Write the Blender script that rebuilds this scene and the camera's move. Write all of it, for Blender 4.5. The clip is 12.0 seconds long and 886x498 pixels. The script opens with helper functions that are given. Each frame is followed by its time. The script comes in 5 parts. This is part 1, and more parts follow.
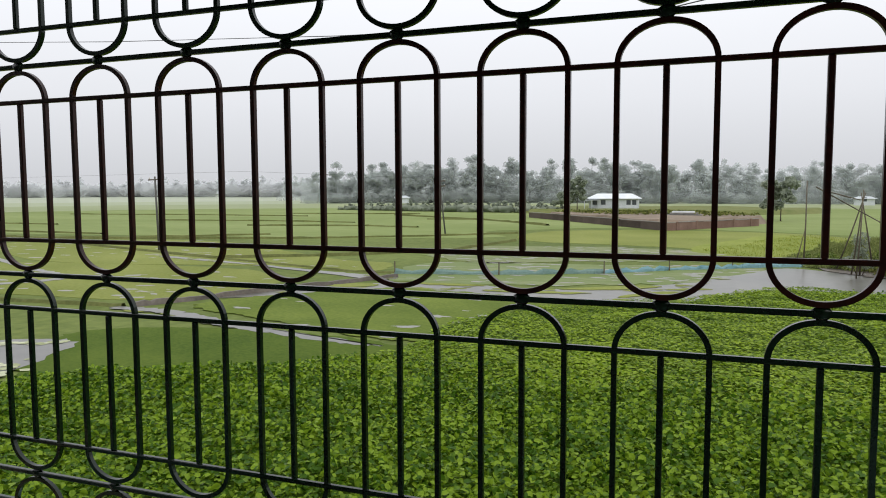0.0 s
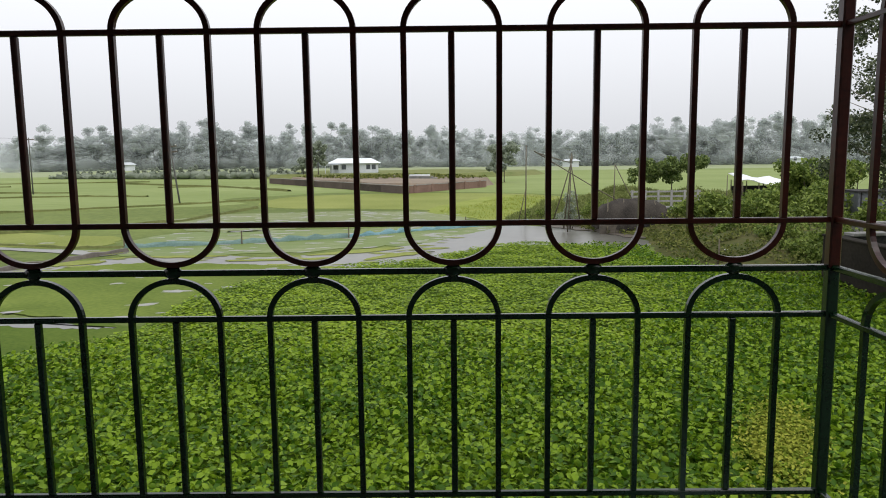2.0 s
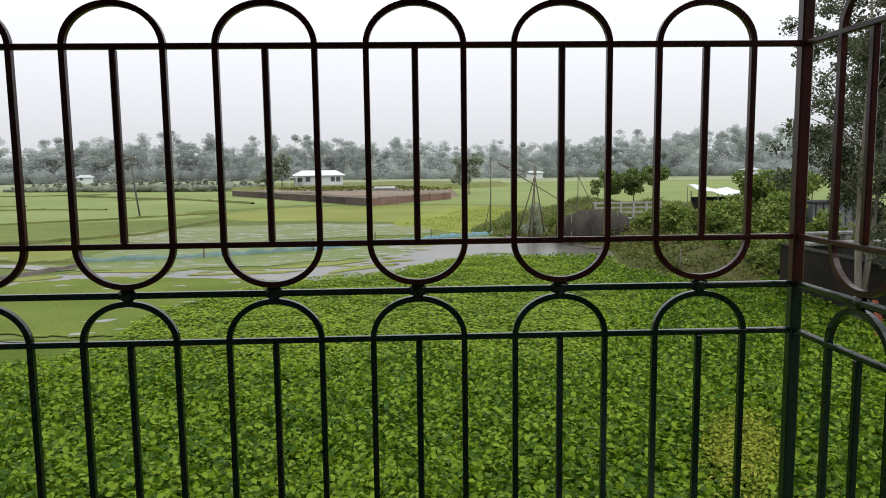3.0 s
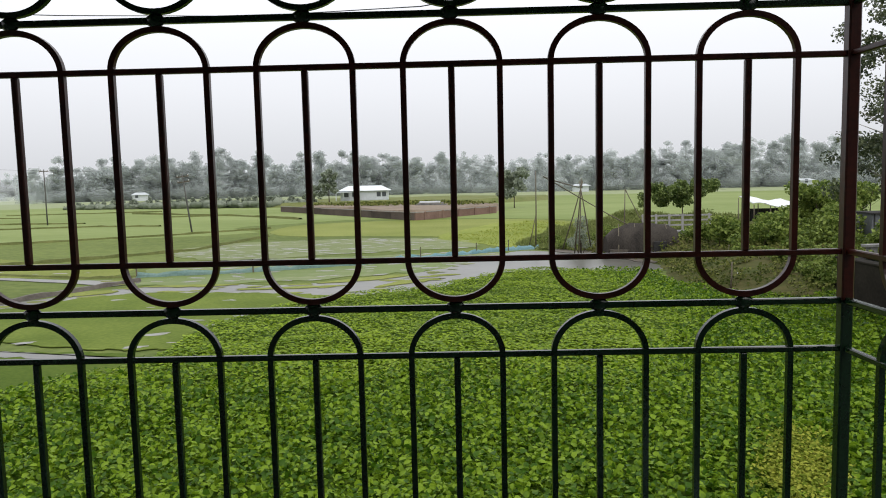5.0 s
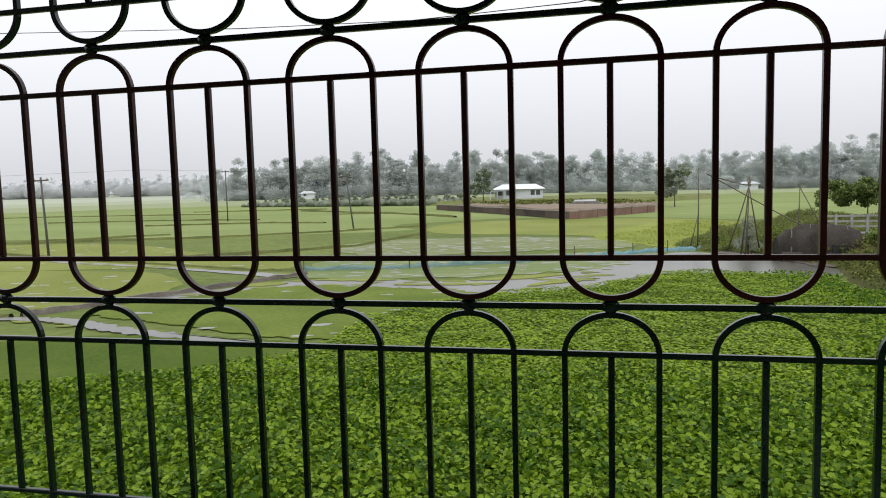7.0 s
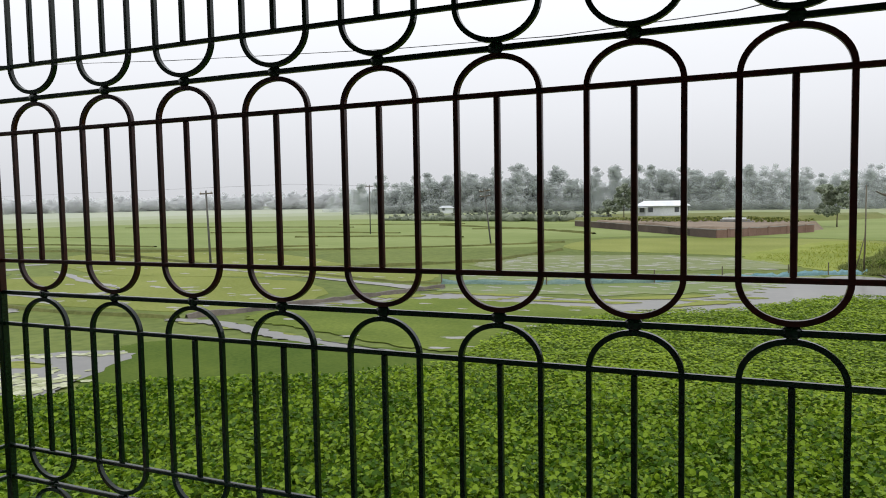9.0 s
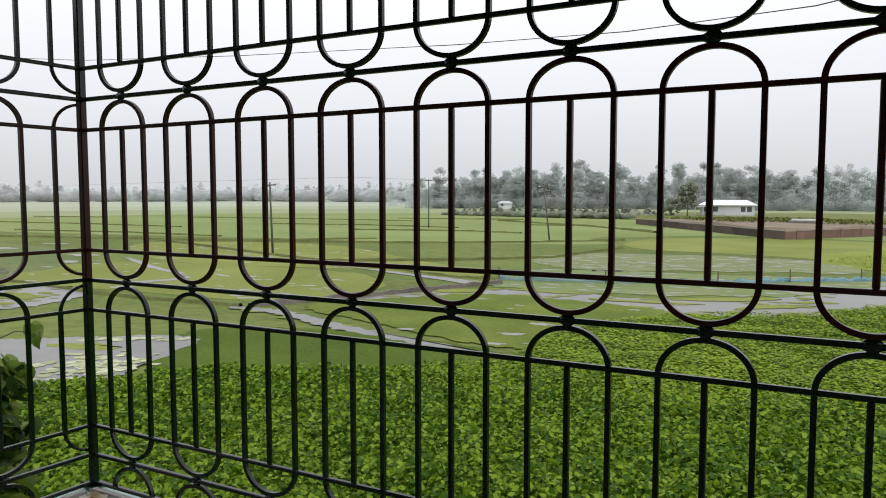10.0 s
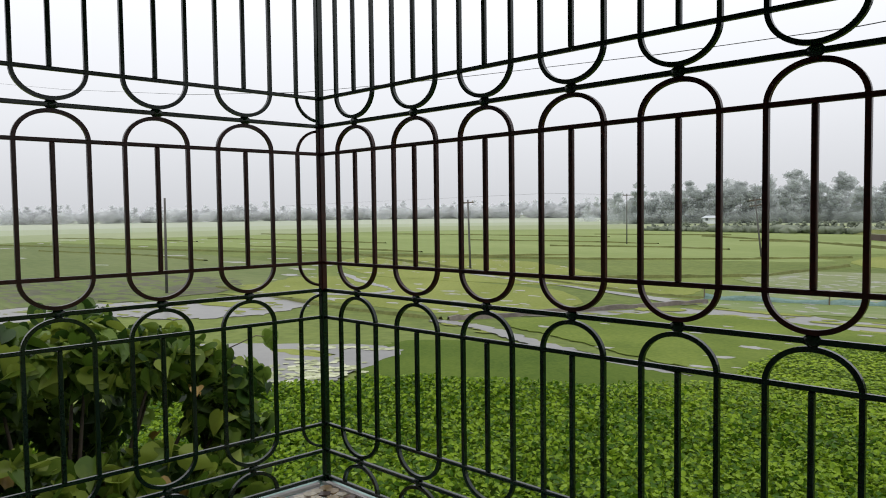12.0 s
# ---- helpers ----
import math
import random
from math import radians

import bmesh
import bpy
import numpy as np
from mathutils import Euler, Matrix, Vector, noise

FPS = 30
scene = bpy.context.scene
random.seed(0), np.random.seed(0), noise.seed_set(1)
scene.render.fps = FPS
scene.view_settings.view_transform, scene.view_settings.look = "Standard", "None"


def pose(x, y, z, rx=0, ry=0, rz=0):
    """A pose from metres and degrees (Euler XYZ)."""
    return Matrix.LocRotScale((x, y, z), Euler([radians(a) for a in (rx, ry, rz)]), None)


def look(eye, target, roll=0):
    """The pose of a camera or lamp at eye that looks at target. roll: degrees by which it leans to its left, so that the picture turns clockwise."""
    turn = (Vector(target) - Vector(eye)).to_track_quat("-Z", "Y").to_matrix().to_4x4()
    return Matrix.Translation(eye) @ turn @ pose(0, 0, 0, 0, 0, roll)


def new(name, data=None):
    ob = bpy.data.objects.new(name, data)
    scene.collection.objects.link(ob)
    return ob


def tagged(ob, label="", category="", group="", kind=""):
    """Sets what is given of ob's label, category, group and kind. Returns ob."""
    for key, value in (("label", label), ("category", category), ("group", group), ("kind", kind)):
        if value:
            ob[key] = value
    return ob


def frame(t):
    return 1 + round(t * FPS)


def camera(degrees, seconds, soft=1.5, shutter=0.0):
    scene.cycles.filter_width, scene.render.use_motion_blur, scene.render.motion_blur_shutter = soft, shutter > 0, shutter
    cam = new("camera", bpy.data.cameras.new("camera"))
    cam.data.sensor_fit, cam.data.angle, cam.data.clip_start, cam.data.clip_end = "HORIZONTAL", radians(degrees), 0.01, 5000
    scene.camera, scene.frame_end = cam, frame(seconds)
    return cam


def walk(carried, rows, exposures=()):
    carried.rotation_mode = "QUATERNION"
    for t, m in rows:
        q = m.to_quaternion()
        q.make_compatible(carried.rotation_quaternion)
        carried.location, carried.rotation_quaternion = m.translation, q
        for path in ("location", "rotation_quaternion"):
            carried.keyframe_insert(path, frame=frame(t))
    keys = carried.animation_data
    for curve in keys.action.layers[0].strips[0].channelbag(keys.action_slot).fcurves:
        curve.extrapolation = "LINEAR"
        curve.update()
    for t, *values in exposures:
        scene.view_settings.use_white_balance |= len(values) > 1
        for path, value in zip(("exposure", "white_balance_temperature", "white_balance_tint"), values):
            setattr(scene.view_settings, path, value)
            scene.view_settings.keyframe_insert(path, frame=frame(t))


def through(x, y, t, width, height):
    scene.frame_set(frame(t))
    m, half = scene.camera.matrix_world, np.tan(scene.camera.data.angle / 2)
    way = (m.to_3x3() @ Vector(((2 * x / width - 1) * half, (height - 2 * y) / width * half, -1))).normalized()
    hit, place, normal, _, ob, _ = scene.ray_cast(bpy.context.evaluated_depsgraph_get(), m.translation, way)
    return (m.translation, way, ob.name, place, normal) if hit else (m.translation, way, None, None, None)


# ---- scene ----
cam = camera(62.9, 12.0, 1.0)
PATH = [
    (0, (-0.702, -1.567, 1.541), (-1.401, 0.3, 1.382), -0.2),
    (0.5, (-0.729, -1.543, 1.535), (-1.198, 0.394, 1.365), 1.2),
    (1, (-0.78, -1.542, 1.534), (-1.115, 0.417, 1.308), 1.6),
    (1.5, (-0.813, -1.551, 1.536), (-0.993, 0.425, 1.288), 1.0),
    (2, (-0.812, -1.531, 1.547), (-0.824, 0.452, 1.288), -0.6),
    (2.5, (-0.814, -1.508, 1.553), (-0.728, 0.475, 1.305), -0.7),
    (4.5, (-0.793, -1.498, 1.573), (-0.764, 0.493, 1.388), -0.8),
    (5, (-0.794, -1.504, 1.565), (-0.835, 0.487, 1.378), -1.3),
    (5.5, (-0.782, -1.509, 1.567), (-0.956, 0.474, 1.373), -1.0),
    (6, (-0.786, -1.515, 1.565), (-1.077, 0.453, 1.364), -1.0),
    (6.5, (-0.789, -1.533, 1.562), (-1.185, 0.417, 1.365), -1.3),
    (7, (-0.795, -1.524, 1.564), (-1.253, 0.415, 1.383), -1.5),
    (9, (-0.85, -1.542, 1.566), (-1.663, 0.281, 1.435), -1.0),
    (9.5, (-0.858, -1.548, 1.565), (-1.754, 0.236, 1.444), -0.0),
    (10, (-0.867, -1.571, 1.581), (-1.822, 0.181, 1.437), -0.0),
    (10.5, (-0.869, -1.576, 1.569), (-1.976, 0.085, 1.437), -0.5),
    (11, (-0.877, -1.604, 1.572), (-2.091, -0.02, 1.436), -1.2),
    (11.5, (-0.882, -1.593, 1.585), (-2.195, -0.09, 1.456), -1.3),
    (12, (-0.909, -1.626, 1.576), (-2.296, -0.187, 1.48), -0.7),
]
walk(cam, [(t, look(eye, target, roll)) for t, eye, target, roll in PATH],
     [(0, -0.14, 6500, 12), (0.5, -0.18, 6500, 12), (1.5, -0.07, 6500, 12), (2.5, 0.03, 6500, 12), (5.5, -0.02, 6500, 12), (7, -0.03, 6500, 12), (9.5, -0.09, 6500, 12), (10.5, -0.06, 6500, 12), (11.5, -0.04, 6500, 12), (12, -0.1, 6500, 12)])

# ---- light ----
G = -3.2                                  # the fields lie a storey below the balcony floor
scene.view_settings.exposure = 0.0
world = bpy.data.worlds.new("overcast_sky")
scene.world = world
world.use_nodes = True
wn, wl = world.node_tree.nodes, world.node_tree.links
wn.clear()
w_out, w_bg = wn.new("ShaderNodeOutputWorld"), wn.new("ShaderNodeBackground")
w_sky, w_mix, w_ramp = wn.new("ShaderNodeTexSky"), wn.new("ShaderNodeMix"), wn.new("ShaderNodeValToRGB")
w_co, w_sep, w_noise = wn.new("ShaderNodeTexCoord"), wn.new("ShaderNodeSeparateXYZ"), wn.new("ShaderNodeTexNoise")
w_sky.sky_type, w_sky.sun_disc = "NISHITA", False
w_sky.sun_elevation, w_sky.sun_rotation, w_sky.dust_density = radians(58), radians(148), 6.0
w_mix.data_type = "RGBA"
w_mix.inputs["Factor"].default_value = 0.97
w_ramp.color_ramp.elements[0].position, w_ramp.color_ramp.elements[0].color = 0.0, (6.8, 7.05, 7.3, 1)
w_ramp.color_ramp.elements[1].position, w_ramp.color_ramp.elements[1].color = 0.35, (12.1, 12.5, 12.95, 1)
w_mid = w_ramp.color_ramp.elements.new(0.12)
w_mid.color = (9.1, 9.4, 9.75, 1)
wl.new(w_co.outputs["Generated"], w_sep.inputs[0])
wl.new(w_sep.outputs["Z"], w_ramp.inputs[0])
wl.new(w_sky.outputs[0], w_mix.inputs["A"])
wl.new(w_ramp.outputs[0], w_mix.inputs["B"])
wl.new(w_mix.outputs["Result"], w_bg.inputs["Color"])
w_bg.inputs["Strength"].default_value = 0.1
wl.new(w_bg.outputs[0], w_out.inputs[0])
sun = new("sun", bpy.data.lights.new("sun", "SUN"))
sun.data.energy, sun.data.angle, sun.data.color = 1.0, radians(40), (1.0, 0.97, 0.92)
sun.matrix_world = look((25, -40, 75), (0, 0, 0))


# ---- materials ----
def material(name, dark, light, scale=4.0, fine=40.0, rough=0.6, bump=0.3, metal=0.0, spec=0.5, per_object=0.0, island=0.0, bump_size=0.01, low=0.35, high=0.65, stretch=None, through=0.0, airy=0.0):
    """Two scales of noise between two colours, with fine relief."""
    m = bpy.data.materials.new(name)
    m.use_nodes = True
    n, l = m.node_tree.nodes, m.node_tree.links
    b = n["Principled BSDF"]
    co, n1, n2 = n.new("ShaderNodeTexCoord"), n.new("ShaderNodeTexNoise"), n.new("ShaderNodeTexNoise")
    mapping = n.new("ShaderNodeMapping")
    if stretch:
        mapping.inputs["Scale"].default_value = stretch
    l.new(co.outputs["Object"], mapping.inputs[0])
    for t, s in ((n1, scale), (n2, fine)):
        t.inputs["Scale"].default_value, t.inputs["Detail"].default_value = s, 5
        l.new(mapping.outputs[0], t.inputs["Vector"])
    add = n.new("ShaderNodeMath")
    add.operation = "MULTIPLY_ADD"
    add.inputs[1].default_value = 0.45
    l.new(n2.outputs["Fac"], add.inputs[0])
    half = n.new("ShaderNodeMath")
    half.operation = "MULTIPLY"
    half.inputs[1].default_value = 0.55
    l.new(n1.outputs["Fac"], half.inputs[0])
    l.new(half.outputs[0], add.inputs[2])
    fac = add.outputs[0]
    if per_object or island:
        if per_object:
            src = n.new("ShaderNodeObjectInfo").outputs["Random"]
        else:
            src = n.new("ShaderNodeNewGeometry").outputs["Random Per Island"]
        off = n.new("ShaderNodeMath")
        off.operation = "MULTIPLY_ADD"
        off.inputs[1].default_value = per_object or island
        l.new(src, off.inputs[0])
        l.new(fac, off.inputs[2])
        sub = n.new("ShaderNodeMath")
        sub.operation = "SUBTRACT"
        sub.inputs[1].default_value = (per_object or island) / 2
        l.new(off.outputs[0], sub.inputs[0])
        fac = sub.outputs[0]
    ramp = n.new("ShaderNodeValToRGB")
    ramp.color_ramp.elements[0].position, ramp.color_ramp.elements[0].color = low, (*dark, 1)
    ramp.color_ramp.elements[1].position, ramp.color_ramp.elements[1].color = high, (*light, 1)
    l.new(fac, ramp.inputs[0])
    l.new(ramp.outputs[0], b.inputs["Base Color"])
    b.inputs["Roughness"].default_value, b.inputs["Metallic"].default_value = rough, metal
    b.inputs["Specular IOR Level"].default_value = spec
    if bump:
        bp = n.new("ShaderNodeBump")
        bp.inputs["Strength"].default_value, bp.inputs["Distance"].default_value = bump, bump_size
        l.new(fac, bp.inputs["Height"])
        l.new(bp.outputs[0], b.inputs["Normal"])
    if through:
        tr, mx = n.new("ShaderNodeBsdfTranslucent"), n.new("ShaderNodeMixShader")
        mx.inputs[0].default_value = through
        l.new(ramp.outputs[0], tr.inputs["Color"])
        l.new(b.outputs[0], mx.inputs[1])
        l.new(tr.outputs[0], mx.inputs[2])
        l.new(mx.outputs[0], n["Material Output"].inputs["Surface"])
        if airy:                          # see-through share that imitates haze over the far foliage
            haze_clear, veil = n.new("ShaderNodeBsdfTransparent"), n.new("ShaderNodeMixShader")
            veil.inputs[0].default_value = airy
            l.new(mx.outputs[0], veil.inputs[1])
            l.new(haze_clear.outputs[0], veil.inputs[2])
            l.new(veil.outputs[0], n["Material Output"].inputs["Surface"])
    return m


green_paint = material("dark_green_enamel", (0.004, 0.016, 0.007), (0.009, 0.029, 0.0125), 6, 90, 0.17, 0.12, spec=0.42, bump_size=0.002)
maroon_paint = material("maroon_primer", (0.024, 0.005, 0.0035), (0.066, 0.012, 0.008), 6, 90, 0.28, 0.12, spec=0.35, bump_size=0.002)
mint_plaster = material("mint_plaster", (0.42, 0.62, 0.56), (0.55, 0.74, 0.68), 3, 50, 0.7, 0.3)
white_plaster = material("white_plaster", (0.5, 0.47, 0.45), (0.68, 0.65, 0.62), 3, 50, 0.75, 0.3)
inner_plaster = material("inner_plaster", (0.13, 0.14, 0.135), (0.2, 0.21, 0.2), 2, 40, 0.85, 0.2)
concrete = material("grey_concrete", (0.15, 0.15, 0.14), (0.27, 0.265, 0.25), 2, 30, 0.85, 0.4)
tile_cream = material("cream_tile_shard", (0.5, 0.42, 0.28), (0.72, 0.64, 0.48), 20, 90, 0.35, 0.1, per_object=0.5)
tile_ochre = material("ochre_tile_shard", (0.3, 0.2, 0.09), (0.45, 0.33, 0.17), 20, 90, 0.35, 0.1, per_object=0.5)
tile_brown = material("brown_tile_shard", (0.07, 0.035, 0.02), (0.2, 0.12, 0.07), 20, 90, 0.35, 0.1, per_object=0.5)
grass_ground = material("wet_grass_ground", (0.085, 0.118, 0.026), (0.16, 0.2, 0.05), 0.05, 2.0, 0.9, 0.6, spec=0.15, bump_size=0.06, low=0.38, high=0.62)
paddy = material("paddy_field", (0.15, 0.2, 0.05), (0.235, 0.285, 0.1), 0.05, 1.2, 0.9, 0.5, spec=0.2, bump_size=0.06, stretch=(0.35, 1.3, 1))
weed_green = material("duckweed", (0.05, 0.088, 0.012), (0.1, 0.142, 0.022), 0.25, 9.0, 0.95, 0.5, spec=0.08, bump_size=0.03)
mud = material("wet_mud", (0.05, 0.04, 0.03), (0.13, 0.11, 0.085), 0.5, 6, 0.6, 0.6, bump_size=0.05)
water = material("grey_water", (0.084, 0.082, 0.07), (0.145, 0.14, 0.12), 0.2, 2.0, 0.28, 0.15, spec=0.4, bump_size=0.03)
hyacinth_leaf = material("hyacinth_leaf", (0.05, 0.118, 0.006), (0.222, 0.34, 0.022), 0.4, 9.0, 0.45, 0.0, spec=0.16, island=0.62, through=0.35)
# lighter copy of hyacinth_leaf: the far bed's brightness put into its colour
lit_hyacinth = material("lit_hyacinth_leaf", (0.12, 0.205, 0.011), (0.285, 0.395, 0.028), 0.4, 7.0, 0.5, 0.0, spec=0.12, island=0.35, through=0.28)
yellow_weed = material("yellowing_weed", (0.15, 0.205, 0.02), (0.33, 0.35, 0.05), 1.0, 9.0, 0.8, 0.0, spec=0.1, island=0.6, through=0.25)
tree_leaf = material("tree_leaf", (0.06, 0.08, 0.043), (0.168, 0.188, 0.102), 0.5, 3.0, 0.5, 0.0, spec=0.4, island=0.8, through=0.4)
bush_leaf = material("bush_leaf", (0.09, 0.14, 0.025), (0.26, 0.33, 0.075), 0.5, 3.0, 0.55, 0.0, spec=0.2, island=0.8, through=0.38)
mango_leaf = material("dark_tree_leaf", (0.065, 0.105, 0.026), (0.2, 0.26, 0.075), 0.5, 3.0, 0.5, 0.0, spec=0.2, island=0.8, through=0.35)
vine_leaf = material("broad_leaf", (0.03, 0.07, 0.011), (0.165, 0.25, 0.042), 0.8, 6.0, 0.42, 0.0, spec=0.35, island=1.2, through=0.32)
young_leaf = material("young_broad_leaf", (0.075, 0.135, 0.015), (0.24, 0.305, 0.045), 1.5, 8.0, 0.45, 0.0, spec=0.3, island=0.9, through=0.38)
dry_leaf = material("dry_leaf", (0.11, 0.062, 0.01), (0.235, 0.15, 0.022), 6, 20.0, 0.6, 0.0, island=0.8)
# Haze is put into these three leaf colours, paler with each farther belt.
far_leaf = material("haze_toned_woods", (0.5, 0.545, 0.52), (0.55, 0.595, 0.57), 0.06, 0.4, 1.0, 0.0, spec=0.0, through=0.48, airy=0.72)
mist_leaf = material("haze_paler_woods", (0.68, 0.72, 0.705), (0.73, 0.77, 0.755), 0.06, 0.4, 1.0, 0.0, spec=0.0, through=0.48, airy=0.72)
farther_leaf = material("haze_palest_woods", (0.78, 0.805, 0.805), (0.82, 0.845, 0.845), 0.02, 0.1, 1.0, 0.0, spec=0.0, through=0.48, airy=0.72)
bark = material("pale_bark", (0.14, 0.12, 0.095), (0.3, 0.27, 0.22), 2, 14, 0.85, 0.5, spec=0.2, stretch=(1, 1, 0.2))
dark_bark = material("dark_bark", (0.05, 0.038, 0.026), (0.13, 0.1, 0.07), 2, 14, 0.85, 0.5, stretch=(1, 1, 0.2))
bamboo = material("weathered_bamboo", (0.075, 0.062, 0.04), (0.155, 0.13, 0.085), 4, 30, 0.7, 0.3)
brick_mat = material("weathered_brick", (0.06, 0.048, 0.043), (0.125, 0.098, 0.085), 0.4, 9, 0.9, 0.5, spec=0.1, per_object=0.3)
soil = material("brown_soil", (0.15, 0.115, 0.08), (0.25, 0.195, 0.14), 0.15, 2, 0.95, 0.5, bump_size=0.05)
white_wall = material("whitewashed_wall", (0.5, 0.53, 0.56), (0.68, 0.71, 0.73), 0.4, 5, 0.8, 0.2)
tin = material("pale_tin_sheet", (0.62, 0.66, 0.68), (0.8, 0.83, 0.84), 0.6, 6, 0.45, 0.2, metal=0.2)
dull_tin = material("dull_tin_sheet", (0.4, 0.435, 0.45), (0.52, 0.55, 0.565), 0.6, 6, 0.6, 0.2)
dark_glass = material("dark_window", (0.05, 0.06, 0.07), (0.09, 0.1, 0.11), 2, 10, 0.3, 0.0)
thatch = material("dark_thatch", (0.022, 0.02, 0.018), (0.075, 0.065, 0.055), 1.5, 22, 0.95, 0.8, spec=0.1, bump_size=0.05, stretch=(1, 1, 0.3))
net_blue = material("blue_net", (0.17, 0.34, 0.39), (0.26, 0.43, 0.47), 0.6, 9, 0.8, 0.2, through=0.3)
tarp_white = material("white_tarpaulin", (0.72, 0.74, 0.76), (0.85, 0.87, 0.88), 1.0, 9, 0.5, 0.3)

# pale_paddy, paler_paddy and mist_paddy hold painted haze, stronger with distance.
pale_paddy = material("haze_toned_paddy", (0.21, 0.255, 0.12), (0.285, 0.32, 0.175), 0.02, 0.6, 0.8, 0.3, spec=0.25, bump_size=0.03, stretch=(0.3, 1.5, 1))
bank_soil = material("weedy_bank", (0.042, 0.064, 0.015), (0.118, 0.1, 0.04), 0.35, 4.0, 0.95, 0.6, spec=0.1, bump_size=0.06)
mist_paddy = material("haze_toned_land", (0.32, 0.36, 0.26), (0.39, 0.42, 0.32), 0.01, 0.3, 0.8, 0.2, spec=0.25, bump_size=0.03, stretch=(0.5, 1, 1))
paler_paddy = material("haze_paler_paddy", (0.27, 0.315, 0.19), (0.34, 0.375, 0.25), 0.012, 0.4, 0.8, 0.2, spec=0.25, bump_size=0.03, stretch=(0.4, 1.2, 1))
dusky_paddy = material("sodden_grass", (0.09, 0.125, 0.035), (0.155, 0.185, 0.065), 0.06, 1.2, 0.9, 0.5, spec=0.2, bump_size=0.05, stretch=(0.35, 1.5, 1))
mud_flat = material("mud_flat", (0.06, 0.066, 0.032), (0.115, 0.11, 0.07), 0.15, 2.5, 0.8, 0.5, spec=0.25, bump_size=0.04, stretch=(0.4, 1.6, 1))
lime_paddy = material("young_rice", (0.15, 0.18, 0.035), (0.245, 0.27, 0.075), 0.12, 5.0, 0.9, 0.5, spec=0.12, bump_size=0.06)
flooded = material("flooded_grass", (0.13, 0.165, 0.035), (0.235, 0.245, 0.13), 0.5, 4.5, 0.6, 0.4, spec=0.25, bump_size=0.03, low=0.5, high=0.66, stretch=(0.35, 1.8, 1))
flooded_green = material("half_flooded_grass", (0.12, 0.17, 0.03), (0.22, 0.24, 0.11), 0.5, 4.5, 0.6, 0.4, spec=0.25, bump_size=0.03, low=0.5, high=0.66, stretch=(0.35, 1.8, 1))
weed_light = material("light_floating_weed", (0.08, 0.12, 0.017), (0.155, 0.2, 0.037), 0.3, 6.0, 0.9, 0.4, spec=0.1, bump_size=0.03)
# dark green that stands for the shade between the hyacinth leaves
shade_green = material("leaf_shade_green", (0.042, 0.082, 0.006), (0.085, 0.145, 0.015), 1.0, 12.0, 0.9, 0.4, spec=0.1, bump_size=0.03)
mud_grass = material("muddy_grass", (0.08, 0.095, 0.03), (0.16, 0.17, 0.06), 0.5, 5.0, 0.95, 0.5, spec=0.1, bump_size=0.05)
grass_bank = material("grass_bank", (0.12, 0.15, 0.05), (0.2, 0.205, 0.08), 0.35, 4.0, 0.95, 0.6, spec=0.1, bump_size=0.06)
pale_scrap = material("pale_scrap", (0.28, 0.31, 0.15), (0.48, 0.5, 0.33), 3, 20, 0.7, 0.0, island=0.6)
weed_leaf = material("bank_weed_leaf", (0.065, 0.088, 0.02), (0.2, 0.215, 0.06), 0.25, 3.0, 0.8, 0.0, spec=0.1, island=0.6, through=0.35)
reed_leaf = material("tall_grass_leaf", (0.155, 0.195, 0.06), (0.27, 0.3, 0.105), 0.25, 3.0, 0.8, 0.0, spec=0.1, island=0.5, through=0.4)
lime_leaf = material("lime_grass_leaf", (0.2, 0.25, 0.03), (0.34, 0.37, 0.075), 0.25, 3.0, 0.8, 0.0, spec=0.1, island=0.5, through=0.4)
lime_turf = material("lime_turf", (0.155, 0.2, 0.03), (0.265, 0.3, 0.07), 0.2, 4.0, 0.9, 0.5, spec=0.1, bump_size=0.06)
mud_water = material("muddy_puddle", (0.17, 0.17, 0.14), (0.27, 0.265, 0.25), 0.6, 6.0, 0.4, 0.2, spec=0.4, bump_size=0.02)
# leaf green lightened so that its colour carries the middle-distance haze
mid_leaf = material("haze_paled_leaf", (0.27, 0.31, 0.235), (0.37, 0.41, 0.32), 0.3, 2.0, 0.9, 0.0, spec=0.05, island=0.4, through=0.45)
brick_pale = material("red_brick", (0.16, 0.1, 0.08), (0.26, 0.17, 0.14), 0.6, 9, 0.9, 0.4, spec=0.1)
pole_mat = material("weathered_pole", (0.06, 0.06, 0.056), (0.125, 0.12, 0.11), 2, 12, 0.85, 0.3)
cable_mat = material("black_cable", (0.03, 0.03, 0.03), (0.06, 0.06, 0.06), 5, 40, 0.6, 0.0)
net_pale = material("pale_blue_net", (0.15, 0.26, 0.24), (0.25, 0.36, 0.32), 0.6, 9, 0.7, 0.2, through=0.3)
pale_concrete = material("pale_concrete", (0.26, 0.26, 0.245), (0.4, 0.39, 0.37), 1.5, 20, 0.85, 0.3)
dark_wall = material("near_black_wall", (0.012, 0.01, 0.008), (0.03, 0.026, 0.02), 0.8, 9, 0.9, 0.5, spec=0.1)
dark_sheet = material("dark_sheet", (0.02, 0.021, 0.022), (0.055, 0.052, 0.05), 1.0, 12, 0.9, 0.3, spec=0.1)
rust_red = material("rust_red_board", (0.11, 0.03, 0.015), (0.26, 0.085, 0.04), 2, 20, 0.7, 0.3, spec=0.2)
grey_sheet = material("grey_sheet", (0.09, 0.1, 0.11), (0.16, 0.17, 0.18), 1.0, 12, 0.6, 0.3)


